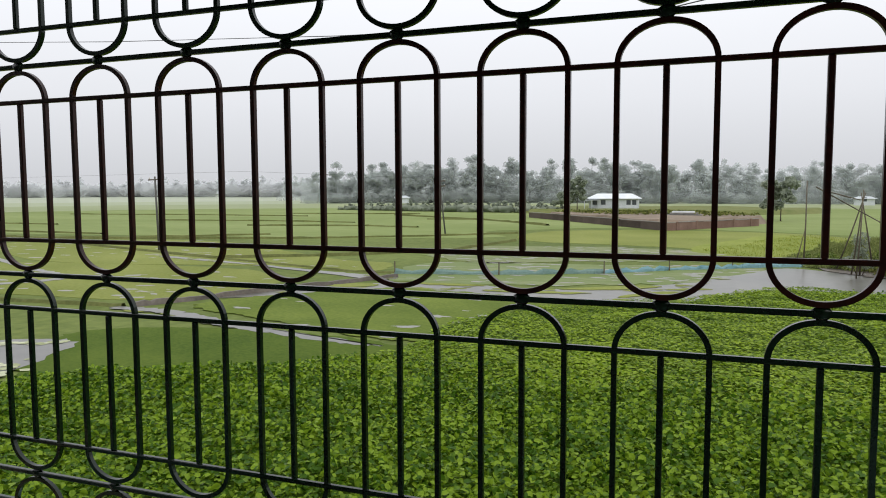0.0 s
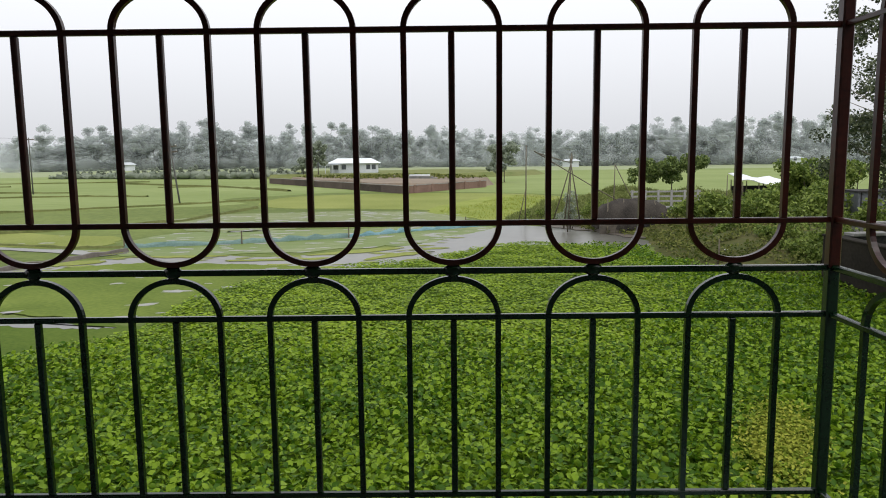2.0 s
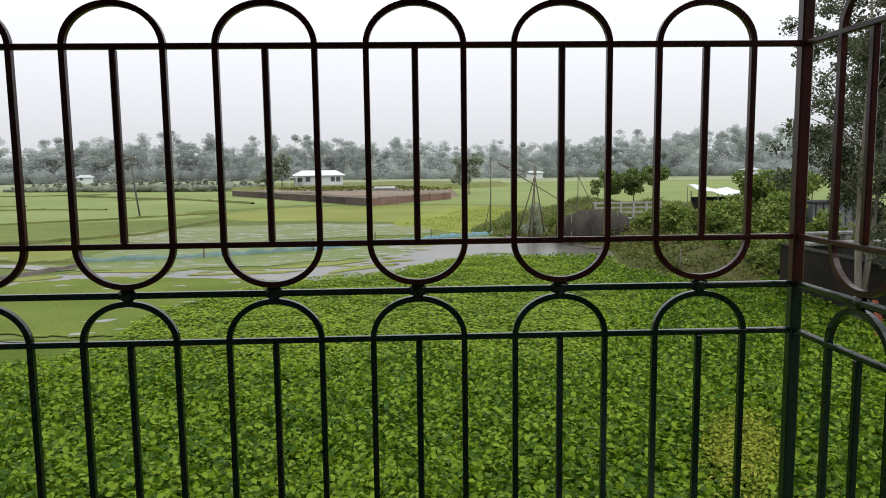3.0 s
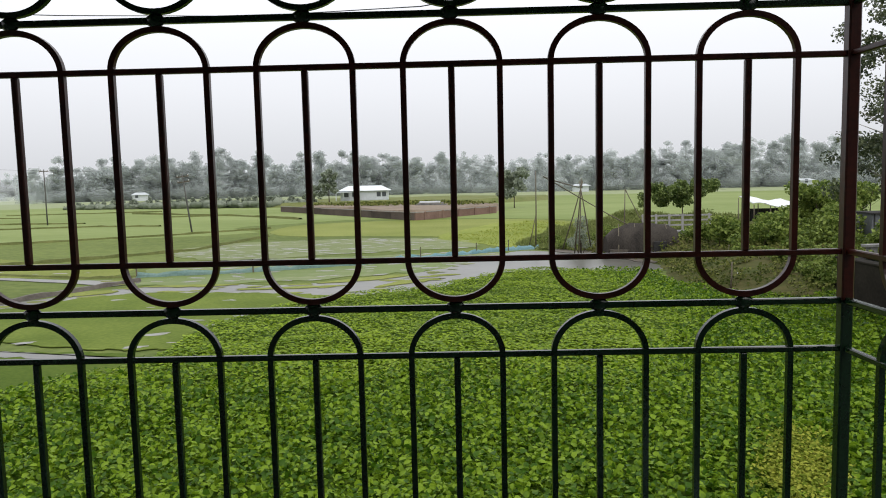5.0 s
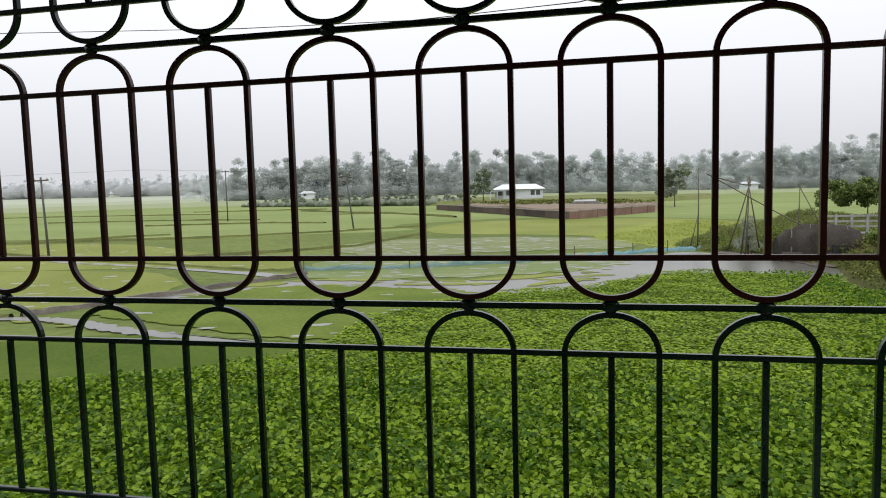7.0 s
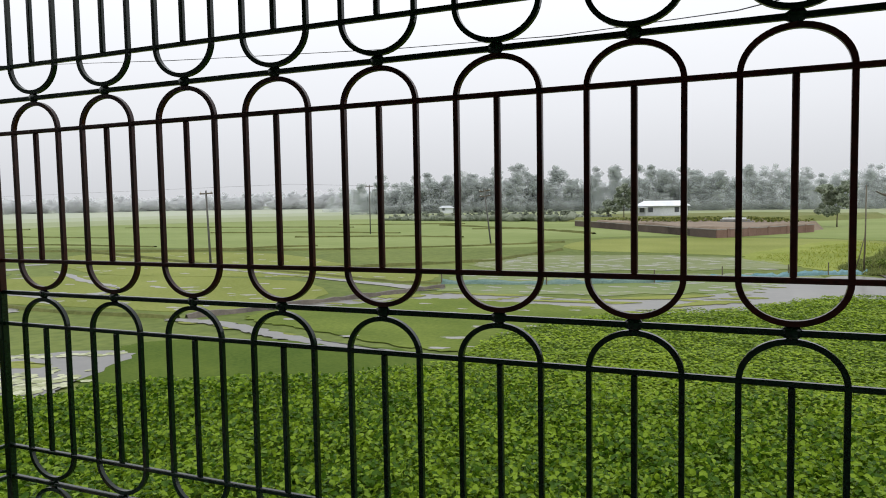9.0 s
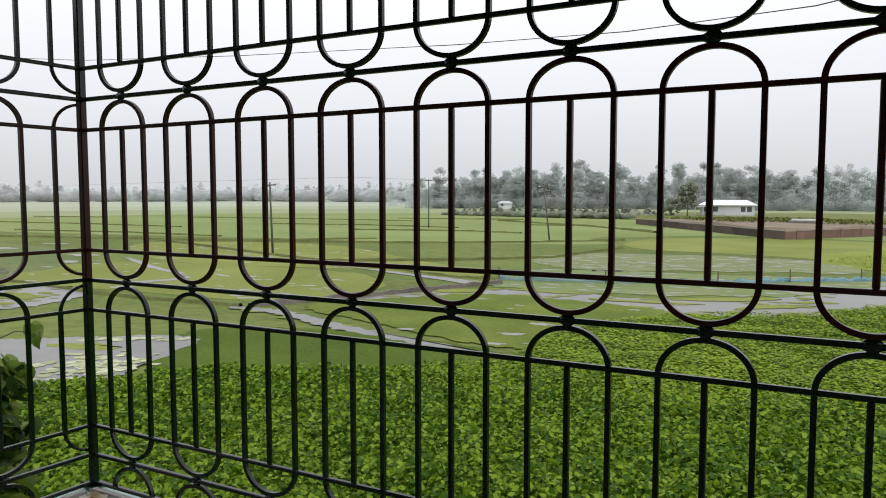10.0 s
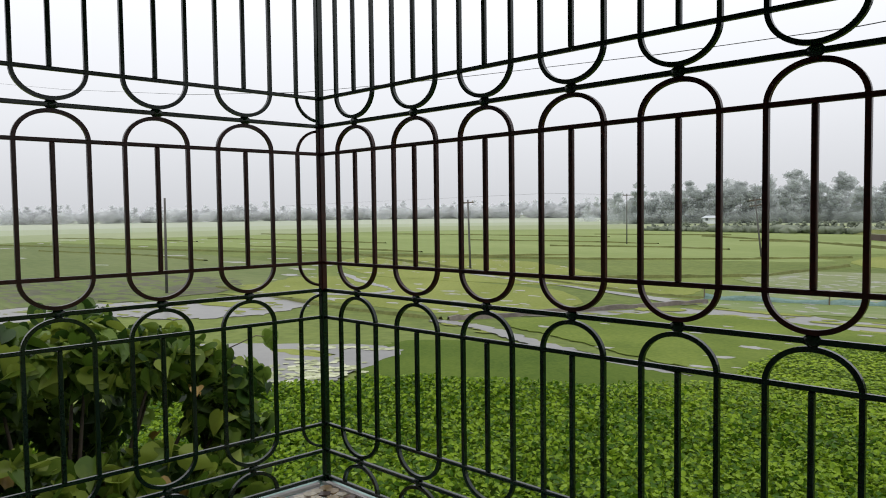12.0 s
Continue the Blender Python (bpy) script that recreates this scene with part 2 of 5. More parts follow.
# ---- tools ----
def mesh_of(name, bm, mat):
    me = bpy.data.meshes.new(name)
    bm.to_mesh(me)
    bm.free()
    for m in mat if isinstance(mat, (list, tuple)) else [mat]:
        me.materials.append(m)
    return me


def part(name, bm, mat, parent=None, label=""):
    ob = new(name, mesh_of(name, bm, mat))
    if parent:
        ob.parent = parent
    return tagged(ob, label)


def share(name, me, parent, m, label=""):
    ob = new(name, me)
    ob.parent = parent
    ob.matrix_basis = m
    return tagged(ob, label)


def empty(name, m, label, category, group="", kind=""):
    ob = new(name)
    ob.matrix_basis = m
    ob.empty_display_size = 0.1
    return tagged(ob, label, category, group, kind)


def box(bm, x0, x1, y0, y1, z0, z1, bevel=0.0):
    r = bmesh.ops.create_cube(bm, size=1)
    bmesh.ops.scale(bm, vec=(x1 - x0, y1 - y0, z1 - z0), verts=r["verts"])
    bmesh.ops.translate(bm, vec=((x0 + x1) / 2, (y0 + y1) / 2, (z0 + z1) / 2), verts=r["verts"])
    if bevel:
        bmesh.ops.bevel(bm, geom=list({e for v in r["verts"] for e in v.link_edges}), offset=bevel, segments=1, affect="EDGES")
    return bm


def boxes(*args, bevel=0.0):
    bm = bmesh.new()
    for a in args:
        box(bm, *a, bevel=bevel)
    return bm


def tube(bm, pts, radii, sides=8):
    """A tapered round limb through points."""
    rings = []
    for i, p in enumerate(pts):
        p = Vector(p)
        d = (Vector(pts[min(i + 1, len(pts) - 1)]) - Vector(pts[max(i - 1, 0)])).normalized()
        a = d.orthogonal().normalized()
        b = d.cross(a)
        rings.append([bm.verts.new(p + radii[i] * (math.cos(k * 2 * math.pi / sides) * a + math.sin(k * 2 * math.pi / sides) * b)) for k in range(sides)])
    for r0, r1 in zip(rings, rings[1:]):
        best = min(range(sides), key=lambda s: (r0[0].co - r1[s].co).length)
        for k in range(sides):
            bm.faces.new((r0[k], r0[(k + 1) % sides], r1[(k + 1 + best) % sides], r1[(k + best) % sides])).smooth = True
    bm.faces.new(rings[0][::-1])
    bm.faces.new(rings[-1])


def smooth_outline(points, steps=10, wobble=0.0, seed=0):
    """A closed curve through a few points, with a ragged shore."""
    rnd = random.Random(seed)
    out, n = [], len(points)
    for i in range(n):
        p0, p1, p2, p3 = (Vector(points[(i + k) % n]) for k in (-1, 0, 1, 2))
        for s in range(steps):
            t = s / steps
            v = 0.5 * (2 * p1 + (p2 - p0) * t + (2 * p0 - 5 * p1 + 4 * p2 - p3) * t * t + (3 * p1 - p0 - 3 * p2 + p3) * t ** 3)
            out.append((v.x + rnd.uniform(-wobble, wobble), v.y + rnd.uniform(-wobble, wobble)))
    return out


def sheet(name, outline, z, mat, label, category, depth=0.02, kind="structure"):
    """A low flat bed with its own edge."""
    bm = bmesh.new()
    top = [bm.verts.new((x, y, z)) for x, y in outline]
    low = [bm.verts.new((x, y, z - depth)) for x, y in outline]
    f = bm.faces.new(top)
    n = len(top)
    for i in range(n):
        bm.faces.new((top[i], low[i], low[(i + 1) % n], top[(i + 1) % n]))
    f.normal_update()
    if f.normal.z < 0:
        bmesh.ops.reverse_faces(bm, faces=bm.faces[:])
    bmesh.ops.triangulate(bm, faces=[f])
    return tagged(part(name, bm, mat), label, category, kind=kind)


def inside(poly, xs, ys):
    """Which of the points lie in the outline."""
    hit = np.zeros(len(xs), bool)
    n = len(poly)
    for i in range(n):
        (x0, y0), (x1, y1) = poly[i], poly[(i + 1) % n]
        if y0 != y1:
            hit ^= ((y0 > ys) != (y1 > ys)) & (xs < (x1 - x0) * (ys - y0) / (y1 - y0) + x0)
    return hit


def leaves(name, where, size, mat, parent=None, rng=None, flat=0.0, shape=None, droop=0.0):
    """Many small folded leaves in one mesh. where: n x 3 places; flat: 1 lies level, 0 any way up."""
    rng = rng or np.random.default_rng(1)
    n = len(where)
    shape = np.array(shape or [(0, -0.5, 0), (0.36, -0.15, 0.1), (0.3, 0.25, 0.1), (0, 0.5, -0.04), (-0.3, 0.25, 0.1), (-0.36, -0.15, 0.1)], float)
    k = len(shape)
    z = rng.normal(size=(n, 3)) * (1 - flat) + np.array([0, 0, 1.0]) * (0.35 + flat)
    z /= np.linalg.norm(z, axis=1, keepdims=True)
    a = rng.normal(size=(n, 3))
    a[:, 2] -= droop
    x = np.cross(a, z)
    x /= np.linalg.norm(x, axis=1, keepdims=True)
    y = np.cross(z, x)
    s = size * rng.uniform(0.6, 1.25, (n, 1))
    co = (where[:, None] + s[:, :, None] * (shape[None, :, :1] * x[:, None] + shape[None, :, 1:2] * y[:, None] + shape[None, :, 2:] * z[:, None])).reshape(-1, 3)
    half = k // 2
    one = [list(range(0, half + 1)), [0] + list(range(half, k))]
    base = np.arange(n)[:, None] * k
    loops = np.concatenate([np.concatenate([base + np.array(f) for f in one], 1)], 0).ravel()
    sizes = np.tile([len(f) for f in one], n)
    me = bpy.data.meshes.new(name)
    me.vertices.add(len(co))
    me.vertices.foreach_set("co", co.ravel())
    me.loops.add(len(loops))
    me.loops.foreach_set("vertex_index", loops)
    me.polygons.add(len(sizes))
    me.polygons.foreach_set("loop_start", np.concatenate([[0], np.cumsum(sizes)[:-1]]))
    me.polygons.foreach_set("use_smooth", np.ones(len(sizes), bool))
    me.update(calc_edges=True)
    me.materials.append(mat)
    ob = new(name, me)
    if parent:
        ob.parent = parent
    return ob


# ---- the balcony ----
WIDTH, BACK = 3.1, -2.6
RAILS = (0.695, 1.3, 1.903, 2.506)          # the rails at which loops meet
BAR = 0.0135


def coat(z):
    """The paint changes in bands up the grille."""
    return maroon_paint if 1.31 < z < 1.9 else green_paint


def loop_mesh(r, z0, z1, width=0.012, depth=0.012, closed=True, mat=None, tall=0.084):
    """A flat bar bent to a long loop with flattened round ends, tall high (or, not closed, to one arch)."""
    bm = bmesh.new()
    ctr = []
    for i in range(25):
        a = math.pi * i / 24
        ctr.append((r * math.cos(a), z1 + tall * math.sin(a), math.cos(a), math.sin(a)))
    if closed:
        for i in range(25):
            a = math.pi + math.pi * i / 24
            ctr.append((r * math.cos(a), z0 + tall * math.sin(a), math.cos(a), math.sin(a)))
    rings = []
    for x, z, nx, nz in ctr:
        h, d = width / 2, depth / 2
        rings.append([bm.verts.new((x + nx * o, y, z + nz * o)) for o, y in ((-h, -d), (h, -d), (h, d), (-h, d))])
    n = len(rings)
    for i in range(n if closed else n - 1):
        a, b = rings[i], rings[(i + 1) % n]
        for j in range(4):
            bm.faces.new((a[j], a[(j + 1) % 4], b[(j + 1) % 4], b[j]))
    if not closed:
        bm.faces.new(rings[0])
        bm.faces.new(rings[-1][::-1])
    bmesh.ops.recalc_face_normals(bm, faces=bm.faces[:])
    return mesh_of("loop" if closed else "arch", bm, mat)


def lump_mesh(mat):
    """A rounded bead of weld metal, wide along the rail."""
    bm = bmesh.new()
    bmesh.ops.create_icosphere(bm, subdivisions=2, radius=1)
    for v in bm.verts:
        k = 1 + 0.12 * math.sin(9 * v.co.x + 5 * v.co.z)
        v.co = Vector((v.co.x * 0.021, v.co.y * 0.0095, v.co.z * 0.0145)) * k
    for f in bm.faces:
        f.smooth = True
    return mesh_of("weld", bm, mat)


def grille(name, m, length, centres, label):
    """One welded panel: along its own x from 0 to length; centres: where the loops stand."""
    g = empty(name, m, label, "window grille", "balcony grille panels")
    blocks = [(RAILS[i], RAILS[i + 1]) for i in range(3)]
    for z in RAILS:
        part("rail", boxes((0.004, length, -0.007, 0.007, z - 0.0065, z + 0.0065), bevel=0.002), coat(z), g)
    part("rail", boxes((0.004, length, -0.007, 0.007, 0.59, 0.603), bevel=0.002), green_paint, g)
    part("rail", boxes((0.004, length, -0.007, 0.007, 2.618, 2.632), bevel=0.002), green_paint, g)
    lumps = lump_mesh(green_paint)
    foot = loop_mesh(0.092, 0, 0.594, closed=False, mat=green_paint)
    head = loop_mesh(0.1, 0, 0, closed=False, mat=green_paint)
    for low, high in blocks:
        zl, zt = low + 0.102, high - 0.101
        mid = (zl + zt) / 2
        c = coat(mid)
        for z in (zl, zt):
            part("rail", boxes((0.004, length, -0.0065, 0.0065, z - 0.006, z + 0.006), bevel=0.002), c, g)
        loop = loop_mesh(0.0985 if mid > 1.3 else 0.096, zl, zt, mat=c)
        bm = bmesh.new()
        box(bm, -BAR / 2, BAR / 2, -BAR / 2, BAR / 2, zl + 0.006, zt - 0.006, bevel=0.002)
        bar = mesh_of("bar", bm, c)
        for x in centres:
            if x > 0.05:
                share("loop", loop, g, Matrix.Translation((x, 0, 0)))
                share("bar", bar, g, Matrix.Translation((x, 0, 0)))
            else:
                half = boxes((x + 0.091, x + 0.103, -0.006, 0.006, zl, zt))
                for zc, s in ((zt, 1), (zl, -1)):
                    tube(half, [(x + 0.097 * math.cos(a), 0, zc + s * 0.084 * math.sin(a)) for a in [i * math.pi / 16 for i in range(8)]], [0.0065] * 8, 4)
                part("half_loop", half, c, g)
    for x in centres:
        if x > 0.05:
            for z in RAILS:
                share("weld", lumps, g, Matrix.Translation((x, 0, z)))
            share("arch", foot, g, Matrix.Translation((x, 0, 0)))
            share("arch", head, g, Matrix.Translation((x, 0, 2.618)) @ pose(0, 0, 0, 180))
    return g


def grille_post(x, y, label):
    p = empty("grille_post", Matrix.Translation((x, y, 0.585)), label, "post", "grille corner posts")
    for z0, z1, c in ((0.0, 0.715, green_paint), (0.715, 1.323, maroon_paint), (1.323, 2.05, green_paint)):
        part("shaft", boxes((-0.0125, 0.0125, -0.0125, 0.0125, z0, z1), bevel=0.003), c, p)
    part("foot_plate", boxes((-0.03, 0.03, -0.03, 0.03, -0.004, 0.004), bevel=0.001), green_paint, p)


grille("balcony_grille", Matrix.Translation((-WIDTH, 0, 0)), WIDTH, [0.2 + 0.3 * k for k in range(10)],
       "dark green and maroon iron balcony grille with looped bars")
grille("balcony_grille", pose(-WIDTH, 0, 0, 0, 0, -94.0), -BACK - 0.02, [0.3 * k for k in range(9)],
       "iron side grille with a half loop beside its corner post")
grille("balcony_grille", pose(0.008, 0, 0, 0, 0, -90), -BACK - 0.02, [0.23 + 0.3 * k for k in range(8)],
       "iron side grille, maroon band over dark green, with looped bars")
grille_post(-WIDTH, 0, "slender square iron corner post, dark green with a maroon band")
grille_post(0.008, 0, "slender square iron corner post, maroon and dark green")

# low wall under the grille, with a mint edge and an inner top of broken tile
for nm, a in (("parapet_front", (-WIDTH - 0.045, 0.045, -0.2, 0.045)), ("parapet_side_2", (-0.2, 0.045, BACK, -0.2))):
    tagged(part(nm, boxes((*a, -0.2, 0.575)), mint_plaster), "low balcony wall with mint-painted plaster", "wall", kind="structure")
bm = boxes((0.19, 2.6, -0.045, 0.2, -0.2, 0.5735))
bm.transform(pose(-WIDTH, 0, 0, 0, 0, -94.0))
tagged(part("parapet_side_1", bm, mint_plaster), "low balcony wall with mint-painted plaster", "wall", kind="structure")
tagged(part("floor", boxes((-WIDTH - 0.045, 0.045, BACK, 0.045, -0.35, -0.2)), concrete), "balcony slab under the low wall", "floor", kind="structure")
tagged(part("floor_screed", boxes((-WIDTH - 0.05, -0.2, BACK, -0.2, -0.2, 0.0)), concrete), "plain cement balcony floor", "floor", kind="structure")
tagged(part("ceiling", boxes((-WIDTH - 0.3, 0.3, BACK, 0.3, 2.64, 2.8)), inner_plaster), "plain plastered balcony ceiling", "ceiling", kind="structure")
tagged(part("wall_house", boxes((-9, 5, BACK - 0.2, BACK, G - 0.1, 3.2)), inner_plaster), "plastered house wall behind the balcony", "wall", kind="structure")
tagged(part("wall_lower_storey", boxes((-WIDTH - 0.03, 0.03, BACK, -0.15, G - 0.1, -0.35)), mint_plaster), "plastered lower storey under the balcony", "wall", kind="structure")

# ---- the land ----
bm = bmesh.new()
bmesh.ops.create_grid(bm, x_segments=60, y_segments=60, size=1500)
for v in bm.verts:
    v.co.z = G
ground = tagged(part("ground", bm, grass_ground), "flat wet green farmland to the horizon", "ground", kind="structure")

def bed(name, pts, lift, mat, label, category, steps=8, wobble=0.15, seed=0):
    return sheet(name, smooth_outline(pts, steps, wobble, seed), G + lift, mat, label, category)


bed("paddy_far", [(-420, 60), (-60, 62), (-25, 82), (-6, 92), (60, 75), (320, 90), (320, 250), (0, 300), (-420, 420)], 0.014, paddy, "flat pale green paddy fields", "field", 6, 0.4, 1)
# Three overlapping sheets fade the land; their colours imitate mist.
bed("paddy_misty", [(-175, -60), (-170, 60), (-150, 150), (-60, 200), (60, 205), (330, 210), (420, 300), (0, 450), (-700, 620), (-950, 200), (-900, -60)], 0.02, pale_paddy, "far paddy fields, colour paled for haze", "field", 6, 0.5, 31)
bed("haze_land", [(-360, -80), (-350, 100), (-280, 260), (-140, 330), (0, 330), (330, 330), (420, 500), (0, 700), (-900, 900), (-1300, 200), (-1200, -80)], 0.026, mist_paddy, "horizon land with mist painted into its colour", "field", 6, 0.5, 32)
bed("paddy_hazier", [(-250, -70), (-240, 80), (-205, 200), (-100, 258), (30, 262), (330, 262), (420, 400), (0, 560), (-800, 760), (-1100, 200), (-1050, -70)], 0.0235, paler_paddy, "farther paddy fields, colour paled again for mist", "field", 6, 0.5, 33)
bed("field_sodden", [(-47, -30), (-46, 20), (-49, 31), (-64, 40), (-100, 44), (-150, 40), (-152, -60)], 0.024, dusky_paddy, "dull green sodden field behind flood water", "field", 8, 0.5, 34)
bed("mud_flat", [(-63, 5), (-66, 15), (-60, 24.5), (-51, 27), (-43.5, 22.5), (-42.5, 14), (-41.5, 8), (-45, 3)], 0.03, mud_flat, "brown-grey mud flat beside flood water", "ground", 10, 0.5, 35)
bed("field_bright", [(3.5, 50), (7, 53), (13, 62), (10, 82), (-5, 88), (-19, 82), (-17.5, 66), (-3, 61)], 0.02, lime_paddy, "bright yellow-green rice field before the brick wall", "field", 8, 0.25, 2)
bed("field_left", [(-28, 37.5), (-20, 37), (-21, 42), (-27, 44), (-46, 56), (-64, 50), (-46, 36)], 0.02, lime_paddy, "yellow-green rice field between mud ridges", "field", 8, 0.2, 3)
bed("field_near", [(-21, 27.5), (-27.5, 35.4), (-46, 34), (-46, 24), (-26, 23.2)], 0.02, lime_paddy, "yellow-green rice field beside a flooded strip", "field", 8, 0.2, 4)
bed("flooded_field", [(-20, 57), (-10, 60), (-1.5, 58), (1, 51), (-4, 48.2), (-9, 46.5), (-15, 44), (-21, 49)], 0.026, flooded, "flooded grass with pale standing water", "field", 8, 0.5, 5)
bed("flooded_meadow", [(-18, 43), (-8, 45), (2, 46), (0, 39), (-4, 36), (-10, 33.5), (-17, 34)], 0.026, flooded_green, "half-flooded green meadow beside the pond", "field", 8, 0.4, 6)
bed("water_pond", [(-21.5, 25), (-19.7, 28.5), (-16.5, 32.3), (-12, 33), (-9.4, 32.2), (-6, 33.5), (-2, 37), (1, 42.5), (4, 46.5), (8.5, 41), (9.9, 37), (8.6, 34), (5, 35.4), (1.6, 35.2), (-1.7, 30.6), (-5.5, 28), (-9.4, 29.6), (-15.6, 30.4), (-19.2, 26.5)], 0.032, water, "still grey pond under an overcast sky", "water", 8, 0.14, 7)
bed("water_strip", [(-23.6, 21.5), (-22, 21.6), (-20.2, 21.3), (-18.4, 20.6), (-16.5, 19.9), (-14.3, 19.3), (-11.6, 18.6), (-10.2, 18.15), (-11.7, 18.15), (-14.4, 18.7), (-16.6, 19.1), (-18.5, 19.8), (-20.3, 20.6), (-22.1, 20.9), (-23.5, 20.9)], 0.056, water, "narrow strip of grey standing water", "water", 8, 0.14, 8)
bed("water_path", [(-38, 41.2), (-30.2, 38.9), (-25.2, 37.1), (-20.4, 35.6), (-17, 34.8), (-17.6, 33.2), (-20, 34.3), (-25, 36.3), (-30, 38.2), (-38, 40.5)], 0.038, water, "thin flooded track between two fields", "water", 8, 0.1, 9)
bed("water_puddle", [(-19.1, 15.1), (-20.8, 15.5), (-23.3, 13.7), (-25.5, 12), (-27, 9.8), (-24, 8.4), (-21.4, 9), (-19, 8.6), (-17.4, 8.7), (-17.4, 10.4), (-18, 12.1)], 0.054, water, "grey puddle with floating pale scraps", "water", 8, 0.14, 10)
bed("water_left", [(-44, 6), (-43, 13), (-40.5, 17), (-40, 20.2), (-38.2, 22), (-33.5, 21.8), (-31.6, 18.4), (-32, 15.8), (-33.4, 13.6), (-36, 12.8), (-38, 8), (-38.5, 5.5)], 0.036, water, "broad shallow flood water between fields", "water", 8, 0.3, 11)
bed("water_rill", [(-48.6, 35.9), (-41, 32), (-37, 30.3), (-34.8, 28.4), (-35.9, 25.6), (-39, 25.4), (-39, 24.9), (-35.4, 24.9), (-33.9, 28), (-36.6, 29.7), (-41, 31.3), (-48.6, 35.4)], 0.036, water, "thin winding rill through wet grass", "water", 8, 0.12, 15)
bed("duckweed_near", [(-9.7, 18.4), (-16.3, 19.0), (-20.7, 16.5), (-17, 11.5), (-13.5, 12.4), (-9.2, 15.4)], 0.05, weed_green, "smooth green duckweed on shallow water", "water plants", 22, 0.16, 12)
bed("duckweed_far", [(-9.9, 19.2), (-8, 21.6), (-6.2, 25), (-5.2, 28.1), (-9.4, 29.8), (-15.4, 30.4), (-19.2, 26.8), (-21, 23), (-16.6, 21.1)], 0.05, weed_light, "lighter green floating weed beside the strip", "water plants", 22, 0.16, 13)
for k, pts in enumerate(([(-16, 32.5), (-13, 32.2), (-11.5, 32.8), (-14, 33)], [(-7.5, 32.6), (-5, 33.4), (-3, 35.2), (-5.5, 34.4)], [(-18, 29.8), (-16.5, 31), (-17.2, 31.6), (-18.6, 30.6)],
                         [(-11, 31), (-8, 31.1), (-6, 31.8), (-9, 31.6)], [(-4.5, 30.8), (-2.8, 32.2), (-1.5, 33.6), (-3.6, 32.8)], [(-23, 12.4), (-21, 12.6), (-20.5, 13.4), (-22, 13.3)], [(-38.5, 17.6), (-35.5, 17.8), (-33.6, 19.2), (-36.4, 19.6)], [(-42, 20.8), (-39, 21.4), (-36.5, 22.6), (-40, 22.2)])):
    bed("grass_islet", pts, 0.058, lime_paddy, "small grassy islet in shallow water", "grass", 6, 0.12, 20 + k)


def flecks(name, mat, n, spread, keep, lift, long, label, category, seed):
    """Many small ragged patches in one mesh."""
    rng = np.random.default_rng(seed)
    co, fa = [], []
    x0, x1, y0, y1 = spread
    c = np.column_stack([rng.uniform(x0, x1, n), rng.uniform(y0, y1, n)])
    c = c[keep(c[:, 0], c[:, 1])]
    for i, (x, y) in enumerate(c):
        k, up = 11, G + lift + 0.003 * ((i * 0.618) % 1)
        a = np.arange(k) * 2 * math.pi / k
        r = rng.uniform(0.45, 1.0, k) * long * rng.uniform(0.3, 1.1)
        t = rng.normal(0.12, 0.25)
        u, v = r * np.cos(a) * 1.7, r * np.sin(a) * 0.75
        fa.append(list(range(len(co), len(co) + k)))
        co += [(x + p * math.cos(t) - q * math.sin(t), y + p * math.sin(t) + q * math.cos(t), up) for p, q in zip(u, v)]
    me = bpy.data.meshes.new(name)
    me.from_pydata(co, [], fa)
    me.materials.append(mat)
    tagged(new(name, me), label, category, kind="stuff")


def in_any(names):
    rings = [[tuple(v.co[:2]) for v in bpy.data.objects[o].data.vertices][:len(bpy.data.objects[o].data.vertices) // 2] for o in names]
    return lambda xs, ys: np.any([inside(r, xs, ys) for r in rings], axis=0)


wet_zone = in_any(("water_pond", "water_strip", "water_path", "water_left"))
flecks("grass_patches", lime_paddy, 800, (-46, 0.5, 7, 40), lambda x, y: wet_zone(x, y) & (x < 0.3), 0.043, 0.5, "ragged wet grass patches standing in shallow water", "grass", 51)
flat_zone = in_any(("mud_flat",))
flecks("mud_grass_patches", dusky_paddy, 900, (-68, -40, 2, 28), lambda x, y: flat_zone(x, y) & ~wet_zone(x, y), 0.0335, 0.8, "dull grass patches on the mud flat", "grass", 53)
flecks("far_puddles", mud_water, 90, (-170, -48, 26, 120), lambda x, y: y < 40 - 0.55 * (x + 48), 0.0275, 1.3, "thin pale puddles across the far fields", "puddles", 54)
for zone, lift, n in (("duckweed_far", 0.054, 160), ("flooded_meadow", 0.03, 520), ("flooded_field", 0.03, 620), ("field_near", 0.024, 220), ("field_left", 0.024, 160)):
    test = in_any((zone,))
    flecks("puddles", mud_water, n * 3, (-64, 2, 19, 60), lambda x, y: test(x, y) & ~wet_zone(x, y), lift, 0.4, "small shallow puddles among wet grass", "puddles", 52)


